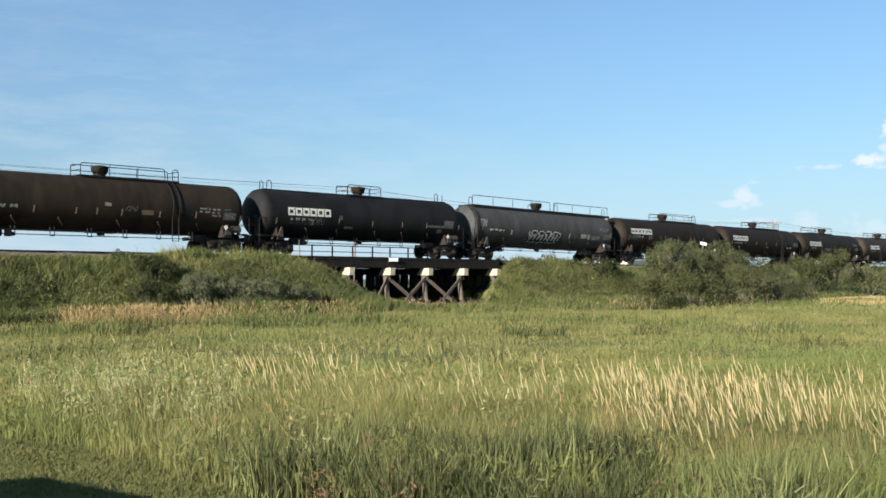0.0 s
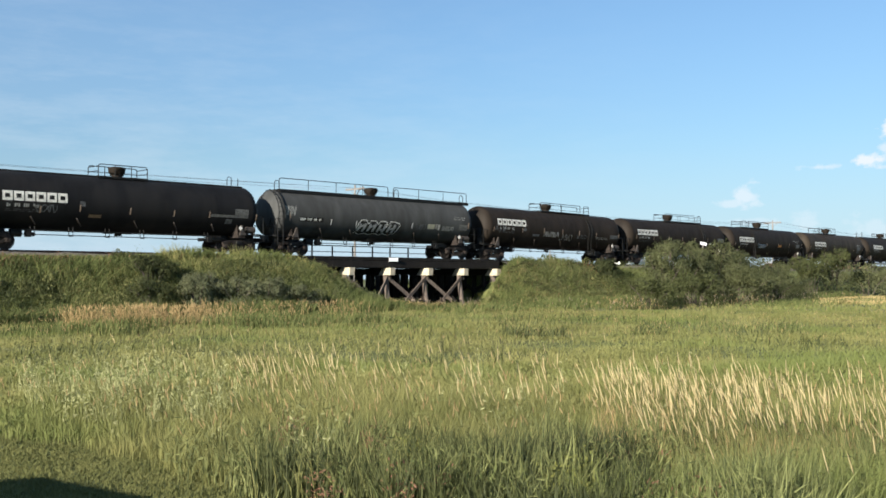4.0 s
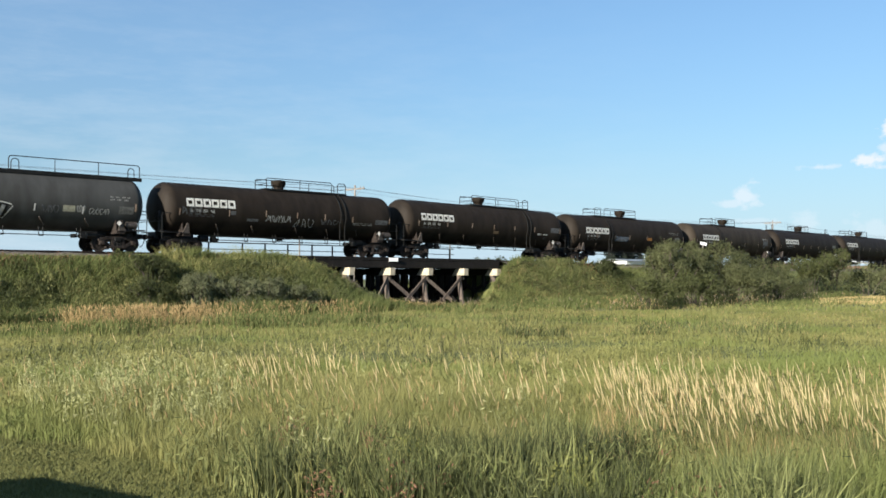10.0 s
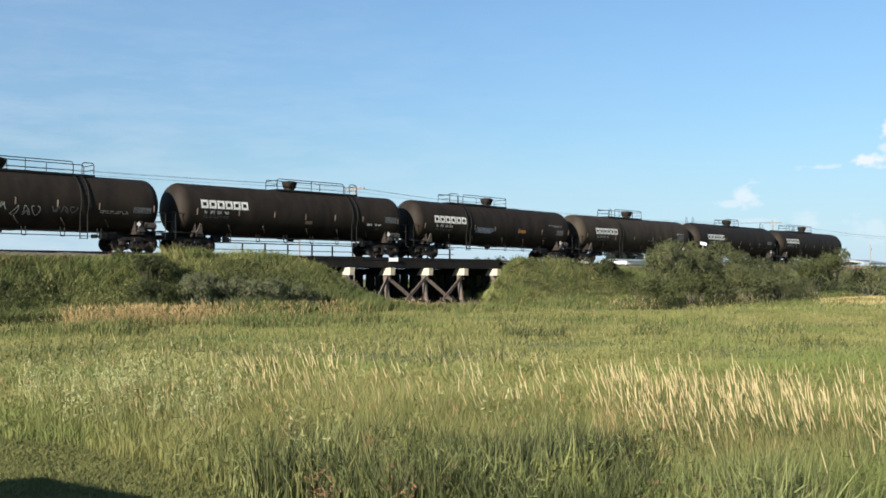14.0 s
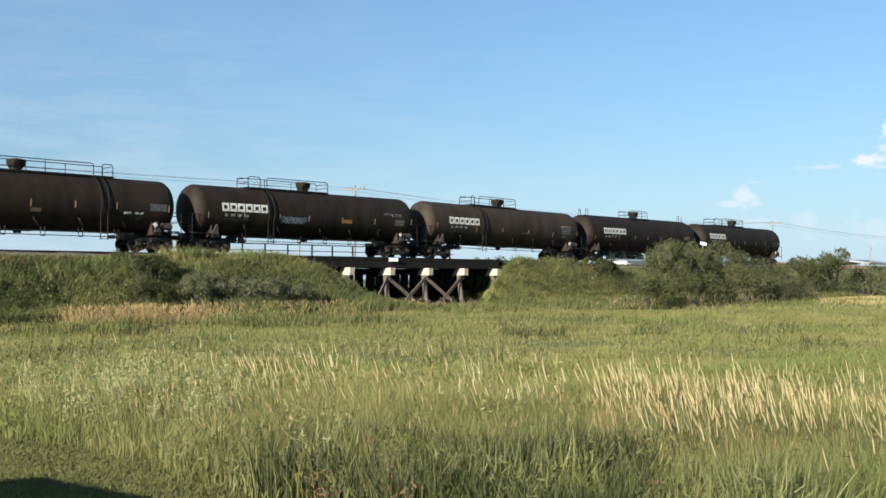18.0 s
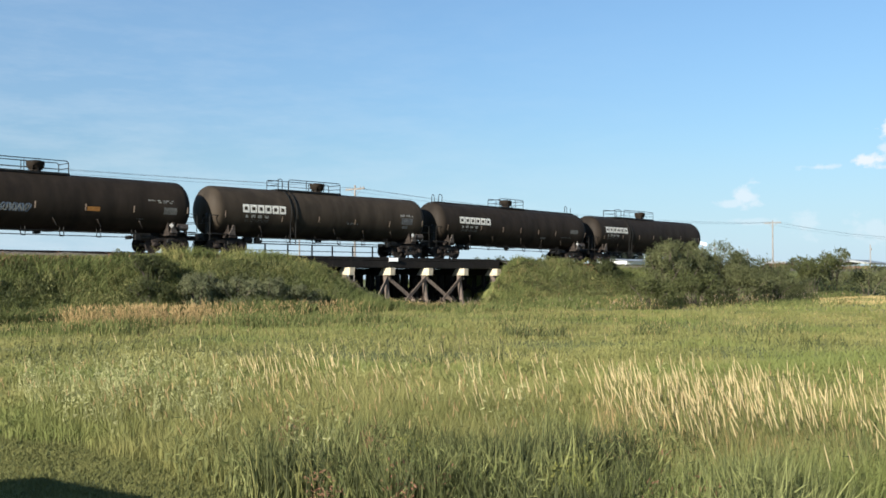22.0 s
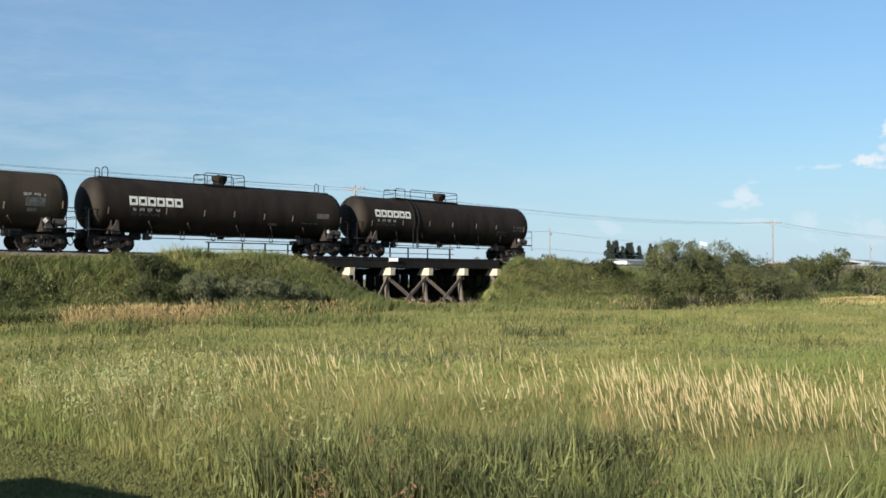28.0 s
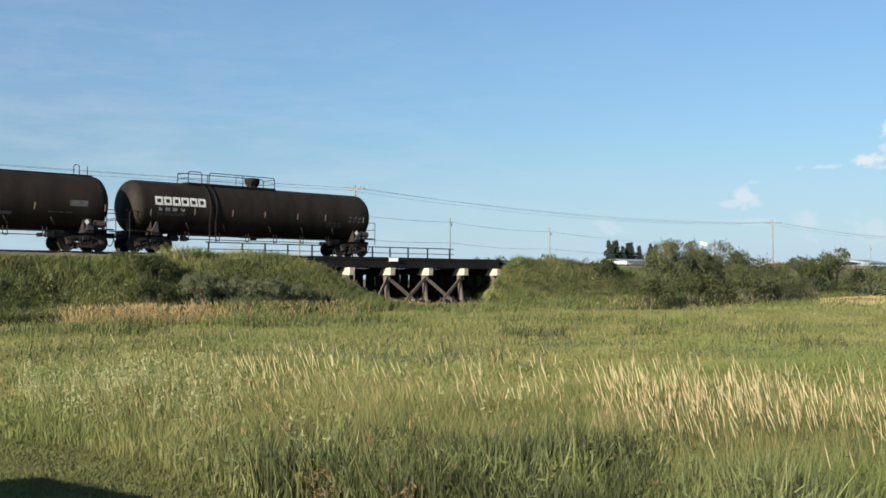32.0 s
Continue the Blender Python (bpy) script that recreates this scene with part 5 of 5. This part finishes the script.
def emblem(car, x0, x1, a_top, mat=DECAL_WHITE):
    """Six broad white block shapes in a row where the owner's name is painted."""
    w = (x1 - x0) / 6
    a_low = a_top - 19
    for i in range(6):
        l, r = x0 + w * i + 0.03, x0 + w * (i + 1) - 0.03
        t = (r - l) * 0.25
        # a plain block with a narrow slot
        bm = bmesh.new()
        levels = (a_low, a_low + 5.4, a_top - 5.4, a_top)
        grid = [[bm.verts.new(on_shell(x, a)) for x in (l, l + t, r - t, r)] for a in levels]
        for m in range(3):
            for n in range(3):
                if (m, n) != (1, 1):
                    bm.faces.new((grid[m][n], grid[m][n + 1], grid[m + 1][n + 1], grid[m + 1][n]))
        part("emblem_block", bm, mat, car, "white painted block shape")


def bars(car, x0, x1, a_top, rows, mat, h=4.0, gap=3.0, seed=0, name="stencil"):
    """Lines of unreadable stencil, as bars broken into words."""
    r = random.Random(seed)
    bm = bmesh.new()
    for k in range(rows):
        a = a_top - k * (h + gap)
        x = x0
        while x < x1 - 0.05:
            l = min(r.uniform(0.18, 0.5), x1 - x)
            # each word falls into narrow upright bars
            step = max(0.05, 0.55 * h * math.pi / 180 * TANK_R)
            for i in range(max(1, int(l / step))):
                dip = r.choice((0.0, 0.0, 0.15, 0.3)) * h
                low = r.choice((True, False))
                patch(bm, x + i * step, x + (i + r.uniform(0.62, 0.84)) * step, a - h + (0 if low else dip), a - (dip if low else 0))
            x += l + r.uniform(0.06, 0.14)
    tagged(part(name, bm, mat, car), kind="stuff")


def plate(car, x0, x1, a0, a1, mat):
    """A plain painted field on the shell."""
    bm = bmesh.new()
    patch(bm, x0, x1, a0, a1, 0.005)
    part("painted_panel", bm, mat, car, mat.name.replace("_", " ") + " panel")


def scribble(car, x0, x1, a0, a1, mat, seed, n=5, w=0.05, label="spray-painted scrawl"):
    r = random.Random(seed)
    bm = bmesh.new()
    step = (x1 - x0) / n
    for i in range(n):
        cx, ca = x0 + step * (i + 0.5), (a0 + a1) / 2
        pts = []
        ph, k = r.uniform(0, 6.28), r.choice((1.0, 1.5, 2.0))
        for j in range(19):
            u = j / 18 * 2 * math.pi
            pts.append((cx + step * 0.55 * math.sin(u * 0.9 + ph) * (0.7 + 0.3 * math.cos(u * k)), ca + (a1 - a0) * 0.48 * math.cos(u * k + ph * 0.5)))
        stroke(bm, pts, w)
    part("graffiti", bm, mat, car, label)


def tag_blocks(car, x0, x1, a0, a1):
    """A big piece of graffiti: fat slanting silver strokes on a dark ground, with a jagged white rim."""
    rim, ground = bmesh.new(), bmesh.new()
    n = 4
    w = (x1 - x0) / n
    r = random.Random(5)
    patch(ground, x0 + 0.05, x1 - 0.05, a0 + 1, a1 - 2, 0.006, slant=0.12)
    top, low = [], []

    def run(xa, aa, xb, ab):
        return [(xa + (xb - xa) * k / 7, aa + (ab - aa) * k / 7) for k in range(8)]

    def daub(pts, width, off):
        bm = bmesh.new()
        stroke(bm, pts, width, off)
        part("graffiti_stroke", bm, DECAL_SILVER, car, "silver graffiti stroke")

    for i in range(n):
        l = x0 + w * i
        hi, lo = a1 - 5 - 3 * r.random(), a0 + 5 + 3 * r.random()
        mid = (hi + lo) / 2 + r.uniform(-3, 3)
        daub(run(l + 0.12 * w, lo, l + 0.34 * w, hi), 0.19, 0.012)
        daub(run(l + 0.62 * w, lo - 1, l + 0.84 * w, hi + 1), 0.19, 0.012)
        daub(run(l + 0.25 * w, mid, l + 0.72 * w, mid + r.uniform(-4, 6)), 0.13, 0.014)
        top += [(l + 0.1 * w, a1 - 7), (l + 0.32 * w, a1 + 2), (l + 0.8 * w, a1 + 1 + 3 * r.random())]
        low += [(l, a0 + 3 * r.random()), (l + 0.4 * w, a0 - 3), (l + 0.8 * w, a0 + 4 * r.random())]
    stroke(rim, [(x0 - 0.1, a0), (x0 - 0.02, (a0 + a1) / 2)] + top + [(x1 + 0.25, a1 - 3)], 0.055, 0.012)
    stroke(rim, low + [(x1 - 0.1, a0 + 2), (x1 + 0.12, (a0 + a1) / 2), (x1 + 0.3, a1 - 6)], 0.045, 0.012)
    part("graffiti", ground, STEEL_BLACK, car, "black ground of the graffiti")
    part("graffiti", rim, DECAL_WHITE, car, "jagged white graffiti rim")


def build_car(spec):
    c = spec["at"]
    car = empty("tank_car", Matrix.Translation((c, 0, RAIL_Z)))
    tagged(car, spec["label"], "tank car", "train of tank cars")
    bm = bmesh.new()
    ring_revolve(bm, tank_profile(spec.get("half", TANK_K)), (0, TANK_Z), 56)
    part("tank", bm, spec["paint"], car, spec["shell"], smooth=30)
    for x in (-7.15, 7.15):
        build_truck(car, x)
    for s in (-1, 1):
        part("stub_sill", shared(("sill", s), lambda: sill_mesh(s)), None, car)
        part("body_bolster", shared(("bolster", s), lambda: bolster_mesh(s)), None, car)
        part("coupler", shared(("coupler", s), lambda: coupler_mesh(s)), None, car)
        part("gusset", shared(("gusset", s), lambda: gusset_mesh(s)), None, car, "grey triangular bracket")
        bm = bmesh.new()
        box(bm, (s * 8.36, 0, 1.17), (0.34, 2.7, 0.04))
        box(bm, (s * 8.0, -1.2, 1.14), (1.2, 0.32, 0.05))
        part("end_platform", bm, STEEL_BLACK, car)
        bm = bmesh.new()
        for y in (-1.32, 1.32):
            pipe(bm, [(s * 7.95, y, 2.2), (s * 8.62, y, 2.2), (s * 8.68, y, 2.1), (s * 8.68, y, 0.75)], 0.022, 6)
        rod(bm, (s * 8.68, -1.32, 1.75), (s * 8.68, 1.32, 1.75), 0.02, 6)
        part("end_rail", bm, STEEL_BLACK, car)
        bm = bmesh.new()
        pipe(bm, [(s * (8.6 + 0.5 * k / 8), -0.3, 0.72 - 0.42 * math.sin(math.pi * k / 8)) for k in range(9)], 0.026, 6)
        part("air_hose", bm, TYRE, car)
        bm = bmesh.new()
        rod(bm, (s * 5.5, -0.75, 0.85), (s * 6.05, -0.75, 0.85), 0.2, 14)
        box(bm, (s * 5.2, -0.9, 0.82), (0.3, 0.28, 0.32), bevel=0.03)
        box(bm, (s * 4.9, -0.6, 0.8), (0.16, 0.5, 0.2), bevel=0.02)
        part("brake_gear", bm, STEEL_BLACK, car)
        if s > 0:
            bm = bmesh.new()
            d = 0.14
            vs = [bm.verts.new((s * 7.02 + u, -1.45, 1.5 + v)) for u, v in ((-d, 0), (0, -d), (d, 0), (0, d))]
            ws = [bm.verts.new((v.co.x, -1.43, v.co.z)) for v in vs]
            bm.faces.new(vs)
            bm.faces.new(ws[::-1])
            for k in range(4):
                j = (k + 1) % 4
                bm.faces.new((vs[j], vs[k], ws[k], ws[j]))
            part("placard", bm, REFLECT_WHITE, car, "small diamond placard")
    bm = bmesh.new()
    ring_revolve(bm, [(7.48, 0.0), (7.49, 0.12), (7.55, 0.2), (8.12, 0.2), (8.18, 0.12), (8.19, 0.0)], (-1.15, 1.42), 14)
    for x in (7.62, 8.05):
        box(bm, (x, -1.15, 1.2), (0.06, 0.3, 0.12))
    part("air_reservoir", bm, BRACKET_GREY, car, "dusty grey air reservoir", smooth=40)
    # hand brake wheel at one end
    bm = bmesh.new()
    bs = -1
    for k in range(14):
        a, b = 2 * math.pi * k / 14, 2 * math.pi * (k + 1) / 14
        rod(bm, (bs * 8.66, -0.75 + 0.27 * math.cos(a), 2.0 + 0.27 * math.sin(a)), (bs * 8.66, -0.75 + 0.27 * math.cos(b), 2.0 + 0.27 * math.sin(b)), 0.022, 5)
    for k in range(4):
        a = math.pi / 2 * k + 0.4
        rod(bm, (bs * 8.66, -0.75, 2.0), (bs * 8.66, -0.75 + 0.27 * math.cos(a), 2.0 + 0.27 * math.sin(a)), 0.016, 5)
    rod(bm, (bs * 8.66, -0.75, 2.0), (bs * 8.45, -0.75, 2.0), 0.04, 6)
    part("brake_wheel", bm, STEEL_BLACK, car, "round hand brake wheel")
    bm = bmesh.new()
    box(bm, (bs * 8.45, -0.75, 1.75), (0.2, 0.3, 1.2), bevel=0.02)
    part("brake_box", bm, STEEL_BLACK, car)
    # brake pipe on hangers beside the shell
    bm = bmesh.new()
    rod(bm, (-5.8, -1.02, 1.0), (5.8, -1.02, 1.0), 0.034, 6)
    rod(bm, (-5.6, -1.02, 0.79), (5.6, -1.02, 0.79), 0.022, 6)
    part("brake_pipe", bm, STEEL_BLACK, car)
    for k in range(6):
        x = -5.0 + 2.0 * k
        bm = bmesh.new()
        for dx in (-0.11, 0.11):
            rod(bm, (x + dx, -1.0, 0.74), (x + dx, -0.95, 1.2), 0.024, 5)
        rod(bm, (x - 0.11, -1.0, 0.75), (x + 0.11, -1.0, 0.75), 0.024, 5)
        part("pipe_hanger", bm, STEEL_BLACK, car)
    for x in (-5.0, -2.6, 0.6, 3.0, 5.4):
        bm = bmesh.new()
        beam(bm, on_shell(x - 0.2, -36, 0.02), on_shell(x + 0.18, -56, 0.04), 0.05, 0.06)
        part("shell_bracket", bm, BRACKET_GREY, car)
    bm = bmesh.new()
    rod(bm, (0.1, 0, TANK_Z - TANK_R - 0.2), (0.1, 0, TANK_Z - TANK_R + 0.1), 0.2, 14)
    box(bm, (0.1, 0, TANK_Z - TANK_R - 0.02), (1.6, 0.6, 0.12), bevel=0.03)
    part("outlet_valve", bm, STEEL_BLACK, car)
    # top works
    manway(car, spec.get("dome", 0.0), spec.get("dome_r", 0.44))
    if "rail" in spec:
        x0, x1 = spec["rail"]
        long = x1 - x0 > 10
        gap = spec.get("gap", (*spec.get("ladders", ()), None)[0])
        railing(car, x0, x1, 0.6, 0.72 if long else 0.66, posts=int(spec.get("posts", 4)), mid=not long, gap=gap, sides=(-1,) if long else (-1, 1))
        if long:
            for hx, hw, hh in ((-1.25, 0.62, 0.5), (1.85, 0.4, 0.66), (x1 - 0.45, 0.36, 0.62), (x0 - 0.1, 0.36, 0.62)):
                hoop(car, hx, -0.5, hw, hh)
        walkway(car, x0 - 0.05, x1 + 0.05, 0.72 if long else 0.58, 0.2 if long else 0.1)
    if spec.get("hoops"):
        walkway(car, -7.7, 7.8, 0.28)
        hoop(car, -7.3, -0.3, 0.34)
        hoop(car, -7.45, 0.3, 0.24)
        hoop(car, 6.95, -0.3, 0.3)
        bm = bmesh.new()
        rod(bm, (7.55, -0.3, TANK_Z + TANK_R - 0.25), (7.55, -0.3, TANK_Z + TANK_R + 0.5), 0.022, 6)
        box(bm, (7.6, 0, TANK_Z + TANK_R - 0.02), (0.4, 0.8, 0.05))
        part("grab_post", bm, STEEL_BLACK, car)
    for x in spec.get("ladders", ()):
        ladder(car, x)
    # reflectors and lettering on the side
    for x, a in spec["marks"]:
        bm = bmesh.new()
        patch(bm, x - 0.034, x + 0.034, a - 7, a + 7, 0.012)
        part("reflector", bm, REFLECT_WHITE if spec.get("bright") else REFLECT, car, "white reflector" if spec.get("bright") else "dusty yellow reflector strip")
    if "emblem" in spec:
        emblem(car, *spec["emblem"])
        x0, x1, a = spec["emblem"]
        bars(car, x0 + 0.25, x0 + 1.9, a - 24, 1, DECAL_FAINT, 7.0, 3, 3, "number_stencil")
        bars(car, x0 + 0.2, x0 + 1.9, a - 35, 2, DECAL_SMOKE, 1.6, 2.0, 4)
    for p in spec.get("plates", ()):
        plate(car, *p)
    for k, b in enumerate(spec.get("bars", ())):
        bars(car, *b, seed=20 + k)
    for s in spec.get("scribbles", ()):
        scribble(car, *s)
    if "blocks" in spec:
        tag_blocks(car, *spec["blocks"])
    return car


CARS = [
    dict(at=25.25, label="weathered brown tank car with black handrails on top", shell="sun-faded brown tank shell", paint=PAINT_BROWN, rail=(-1.35, 4.4), posts=3, ladders=(3.8,),
         marks=[(-4.12, -19), (-1.92, -19), (-0.79, -18), (0.6, -18), (2.83, -18), (5.07, -16), (8.0, -20)], bars=[(5.3, 6.0, 1, 2, DECAL_FAINT), (6.1, 6.7, 0, 3, DECAL_FAINT), (6.9, 7.5, 1, 4, DECAL_SMOKE), (-5.9, -4.9, -12, 1, DECAL_FAINT, 7.0), (-0.4, 0.1, 1, 1, DECAL_FAINT, 7.0), (6.95, 7.6, -11, 3, DECAL_FAINT, 2.0, 2.0)], plates=[(4.2, 5.0, -58, 6, STEEL_BLACK), (1.75, 2.45, -21, -11, DECAL_RUSTBLOCK), (6.85, 7.7, -25, -8, DECAL_SMOKE)],
         scribbles=[(0.8, 1.5, -14, -4, DECAL_SMOKE, 2, 2)]),
    dict(at=43.33, label="black tank car with a small railed valve platform", shell="glossy black tank shell", paint=PAINT_BLACK, rail=(-1.35, 1.5), posts=3, hoops=True,
         marks=[(-7.5, -20), (-4.78, -20), (-2.71, -14), (0.09, -15), (2.71, -15), (4.96, -14), (8.1, -14)], emblem=(-6.73, -3.38, 14),
         bars=[(6.7, 7.4, -2, 3, DECAL_SMOKE, 2.0, 3.0)], plates=[(-2.2, -1.5, -33, -26, DECAL_RUSTBLOCK), (5.04, 6.63, -18, -12, DECAL_GREY), (6.634, 7.55, -18, 2, DECAL_GREY), (6.05, 6.5, -34, -22, DECAL_SMOKE), (-2.75, -2.45, -10, 0, DECAL_SMOKE)], scribbles=[(-5.0, -3.9, -26, -10, DECAL_SMOKE, 3, 2)]),
    dict(at=61.55, label="dark grey tank car with a full-length railing and graffiti", shell="faded dark grey tank shell", paint=PAINT_GREY, half=8.05, rail=(-7.9, 8.6), posts=7, gap=1.25, ladders=(-8.35,), bright=True,
         marks=[(-4.47, -17), (-2.41, -18), (0.2, -17), (2.49, -16), (5.02, -18)], blocks=(-2.3, 1.1, -45, -10),
         bars=[(-6.9, -5.2, -10, 1, DECAL_WHITE, 6.0), (6.5, 7.7, 14, 2, DECAL_FAINT, 2.5)], plates=[(-7.72, -7.62, -18, 0, REFLECT), (7.9, 8.0, -16, 0, REFLECT), (-6.95, -6.0, -18, -8, STEEL_BLACK), (-5.95, -5.1, -18, -8, STEEL_BLACK), (3.95, 4.6, -22, -9, DECAL_CREAM), (7.0, 7.85, -22, -6, DECAL_GREY)], scribbles=[(-8.0, -7.2, -6, 18, DECAL_FAINT, 11, 3), (5.3, 6.5, -25, -13, DECAL_FAINT, 4, 4), (2.85, 3.75, -26, -10, DECAL_SMOKE, 8, 3), (4.7, 5.15, -22, -8, DECAL_FAINT, 13, 2)]),
    dict(at=79.82, label="dark brown tank car with graffiti scrawls along its side", shell="grimy dark brown tank shell", paint=PAINT_DARK, rail=(-1.3, 4.85), posts=3, ladders=(3.95,),
         marks=[(-7.66, -10), (-4.44, -8), (-1.9, -5), (0.39, -5), (2.53, -6), (4.77, -8), (7.9, -7)], emblem=(-7.27, -4.02, 21.5),
         bars=[(4.85, 6.45, -16, 2, DECAL_FAINT, 2.0, 2.0)], plates=[(-3.2, -2.4, -25, -18, DECAL_SMOKE), (6.7, 7.75, -18, -6, DECAL_SMOKE), (-4.35, -4.0, -11, -3, DECAL_SMOKE)], scribbles=[(-1.9, 0.0, -24, -8, DECAL_FAINT, 5, 4), (0.2, 1.7, -34, -13, DECAL_FAINT, 6, 3, 0.04), (-7.6, -6.2, -14, 2, DECAL_SMOKE, 9, 3), (2.2, 3.6, -24, -12, DECAL_SMOKE, 12, 3)]),
    dict(at=97.8, label="dark brown tank car with a railed platform and side ladder", shell="clean dark brown tank shell", paint=PAINT_DARK, rail=(-1.35, 4.95), posts=3, ladders=(4.1,),
         marks=[(-7.39, -8), (-4.63, -6), (-2.13, -6), (0.19, -7), (2.49, -6), (4.77, -5), (7.83, -6)], emblem=(-7.18, -3.97, 19.5), bars=[(5.2, 5.75, -16, 1, DECAL_WHITE, 5.0), (5.85, 6.4, -16, 1, DECAL_WHITE, 5.0), (5.9, 6.4, -26, 2, DECAL_SMOKE, 2.0)], plates=[(6.7, 7.7, -12, 3, DECAL_SMOKE), (0.2, 0.75, -25, -17, DECAL_RUSTBLOCK)]),
    dict(at=115.86, label="dark brown tank car with faint blue graffiti", shell="grimy dark brown tank shell", paint=PAINT_DARK, rail=(-4.5, 1.5), posts=3, ladders=(-3.4,),
         marks=[(-7.7, -14), (-5.29, -10), (-2.77, -11), (-0.59, -11), (2.06, -11), (4.77, -10), (8.0, -7)], emblem=(-6.86, -3.64, 15.5),
         bars=[(5.6, 7.2, 12, 1, DECAL_FAINT, 2.5), (6.2, 7.2, 8, 1, DECAL_FAINT, 2.5), (5.0, 5.6, -30, 1, DECAL_SMOKE, 2.0)], plates=[(2.15, 2.85, -18, -9, DECAL_ORANGE), (6.55, 7.35, -18, -3, DECAL_GREY)], scribbles=[(-2.7, -0.8, -26, -9, DECAL_BLUE, 7, 6, 0.06), (-2.5, -0.9, -24, -12, DECAL_FAINT, 17, 5, 0.045)]),
    dict(at=134.05, label="dusty brown tank car with a railed platform near its middle", shell="dusty grey-brown tank shell", paint=PAINT_OLIVE, rail=(-3.45, 1.4), posts=3, ladders=(-2.9,), dome_r=0.46,
         marks=[(-7.72, -10), (-3.72, -16), (-0.94, -12), (1.98, -14), (4.95, -15), (7.9, -9)], emblem=(-6.58, -3.45, 15.0),
         bars=[(5.9, 7.0, 12, 1, DECAL_FAINT, 6.0), (1.3, 2.3, -16, 1, DECAL_SMOKE, 5.0)], plates=[(6.0, 7.0, -14, 3, DECAL_SMOKE), (6.1, 6.6, -25, -18, DECAL_SMOKE)]),
    dict(at=152.08, label="dark brown tank car with grab hoops at both ends", shell="dark brown tank shell with a thin top walkway", paint=PAINT_DARK, rail=(-1.35, 1.35), posts=3, hoops=True,
         marks=[(-7.64, -15), (-4.25, -11), (-1.86, -11), (0.12, -10), (2.21, -12), (4.28, -13), (8.0, -11)], emblem=(-6.49, -3.24, 17.5), bars=[(5.0, 6.4, -22, 1, DECAL_SMOKE, 3.0)], plates=[(6.1, 7.05, -10, 2, DECAL_GREY), (2.6, 3.2, -33, -26, DECAL_SMOKE)]),
    dict(at=170.22, label="last dark brown tank car of the train with a side ladder", shell="dark brown tank shell", paint=PAINT_DARK, rail=(-4.72, 1.22), posts=3, ladders=(-3.6,),
         marks=[(-7.49, -15), (-4.79, -9), (-2.3, -8), (-0.06, -7), (2.34, -7), (4.48, -7), (7.58, -8)], emblem=(-7.27, -4.06, 21.0), bars=[(4.6, 5.8, -18, 3, DECAL_SMOKE, 2.5), (6.4, 7.7, -1, 2, DECAL_SMOKE, 6.0)]),
]
TRAIN = [(spec["at"], build_car(spec)) for spec in CARS]


def motions():
    """The train rolls towards -x; its wheels turn with it."""
    times = [0.5 * i for i in range(65)]
    for at, car in TRAIN:
        walk(car, [(t, pose(x, float(track_y(x)), RAIL_Z + float(track_z(x)), 0, track_pitch(x), track_turn(x))) for t in times for x in (at + train_shift(t),)])
    # straw tufts nod in the wind, across the line of sight
    r = random.Random(12)
    nod = Vector((0.71, 0.70, 0))
    for tuft, foot in SWAYING:
        rows, ph, rate = [], 0.55 * foot.x + r.uniform(0, 1.0), r.uniform(2.6, 3.3)
        for k in range(81):
            t = 0.4 * k
            a = radians(1.0 * math.sin(rate * t + ph) + 0.5 * math.sin(1.1 * t + 0.4 * ph))
            rows.append((t, Matrix.Translation(foot) @ Matrix.Rotation(a, 4, nod)))
        walk(tuft, rows)
    step = 2.0 / 15
    spin = [min(step * i, 32.0) for i in range(int(32 / step) + 1)]
    for wheel, dx in WHEELS:
        walk(wheel, [(t, Matrix.Translation((dx, 0, 0.457)) @ Matrix.Rotation(train_shift(t) / 0.457, 4, "Y")) for t in spin])


motions()
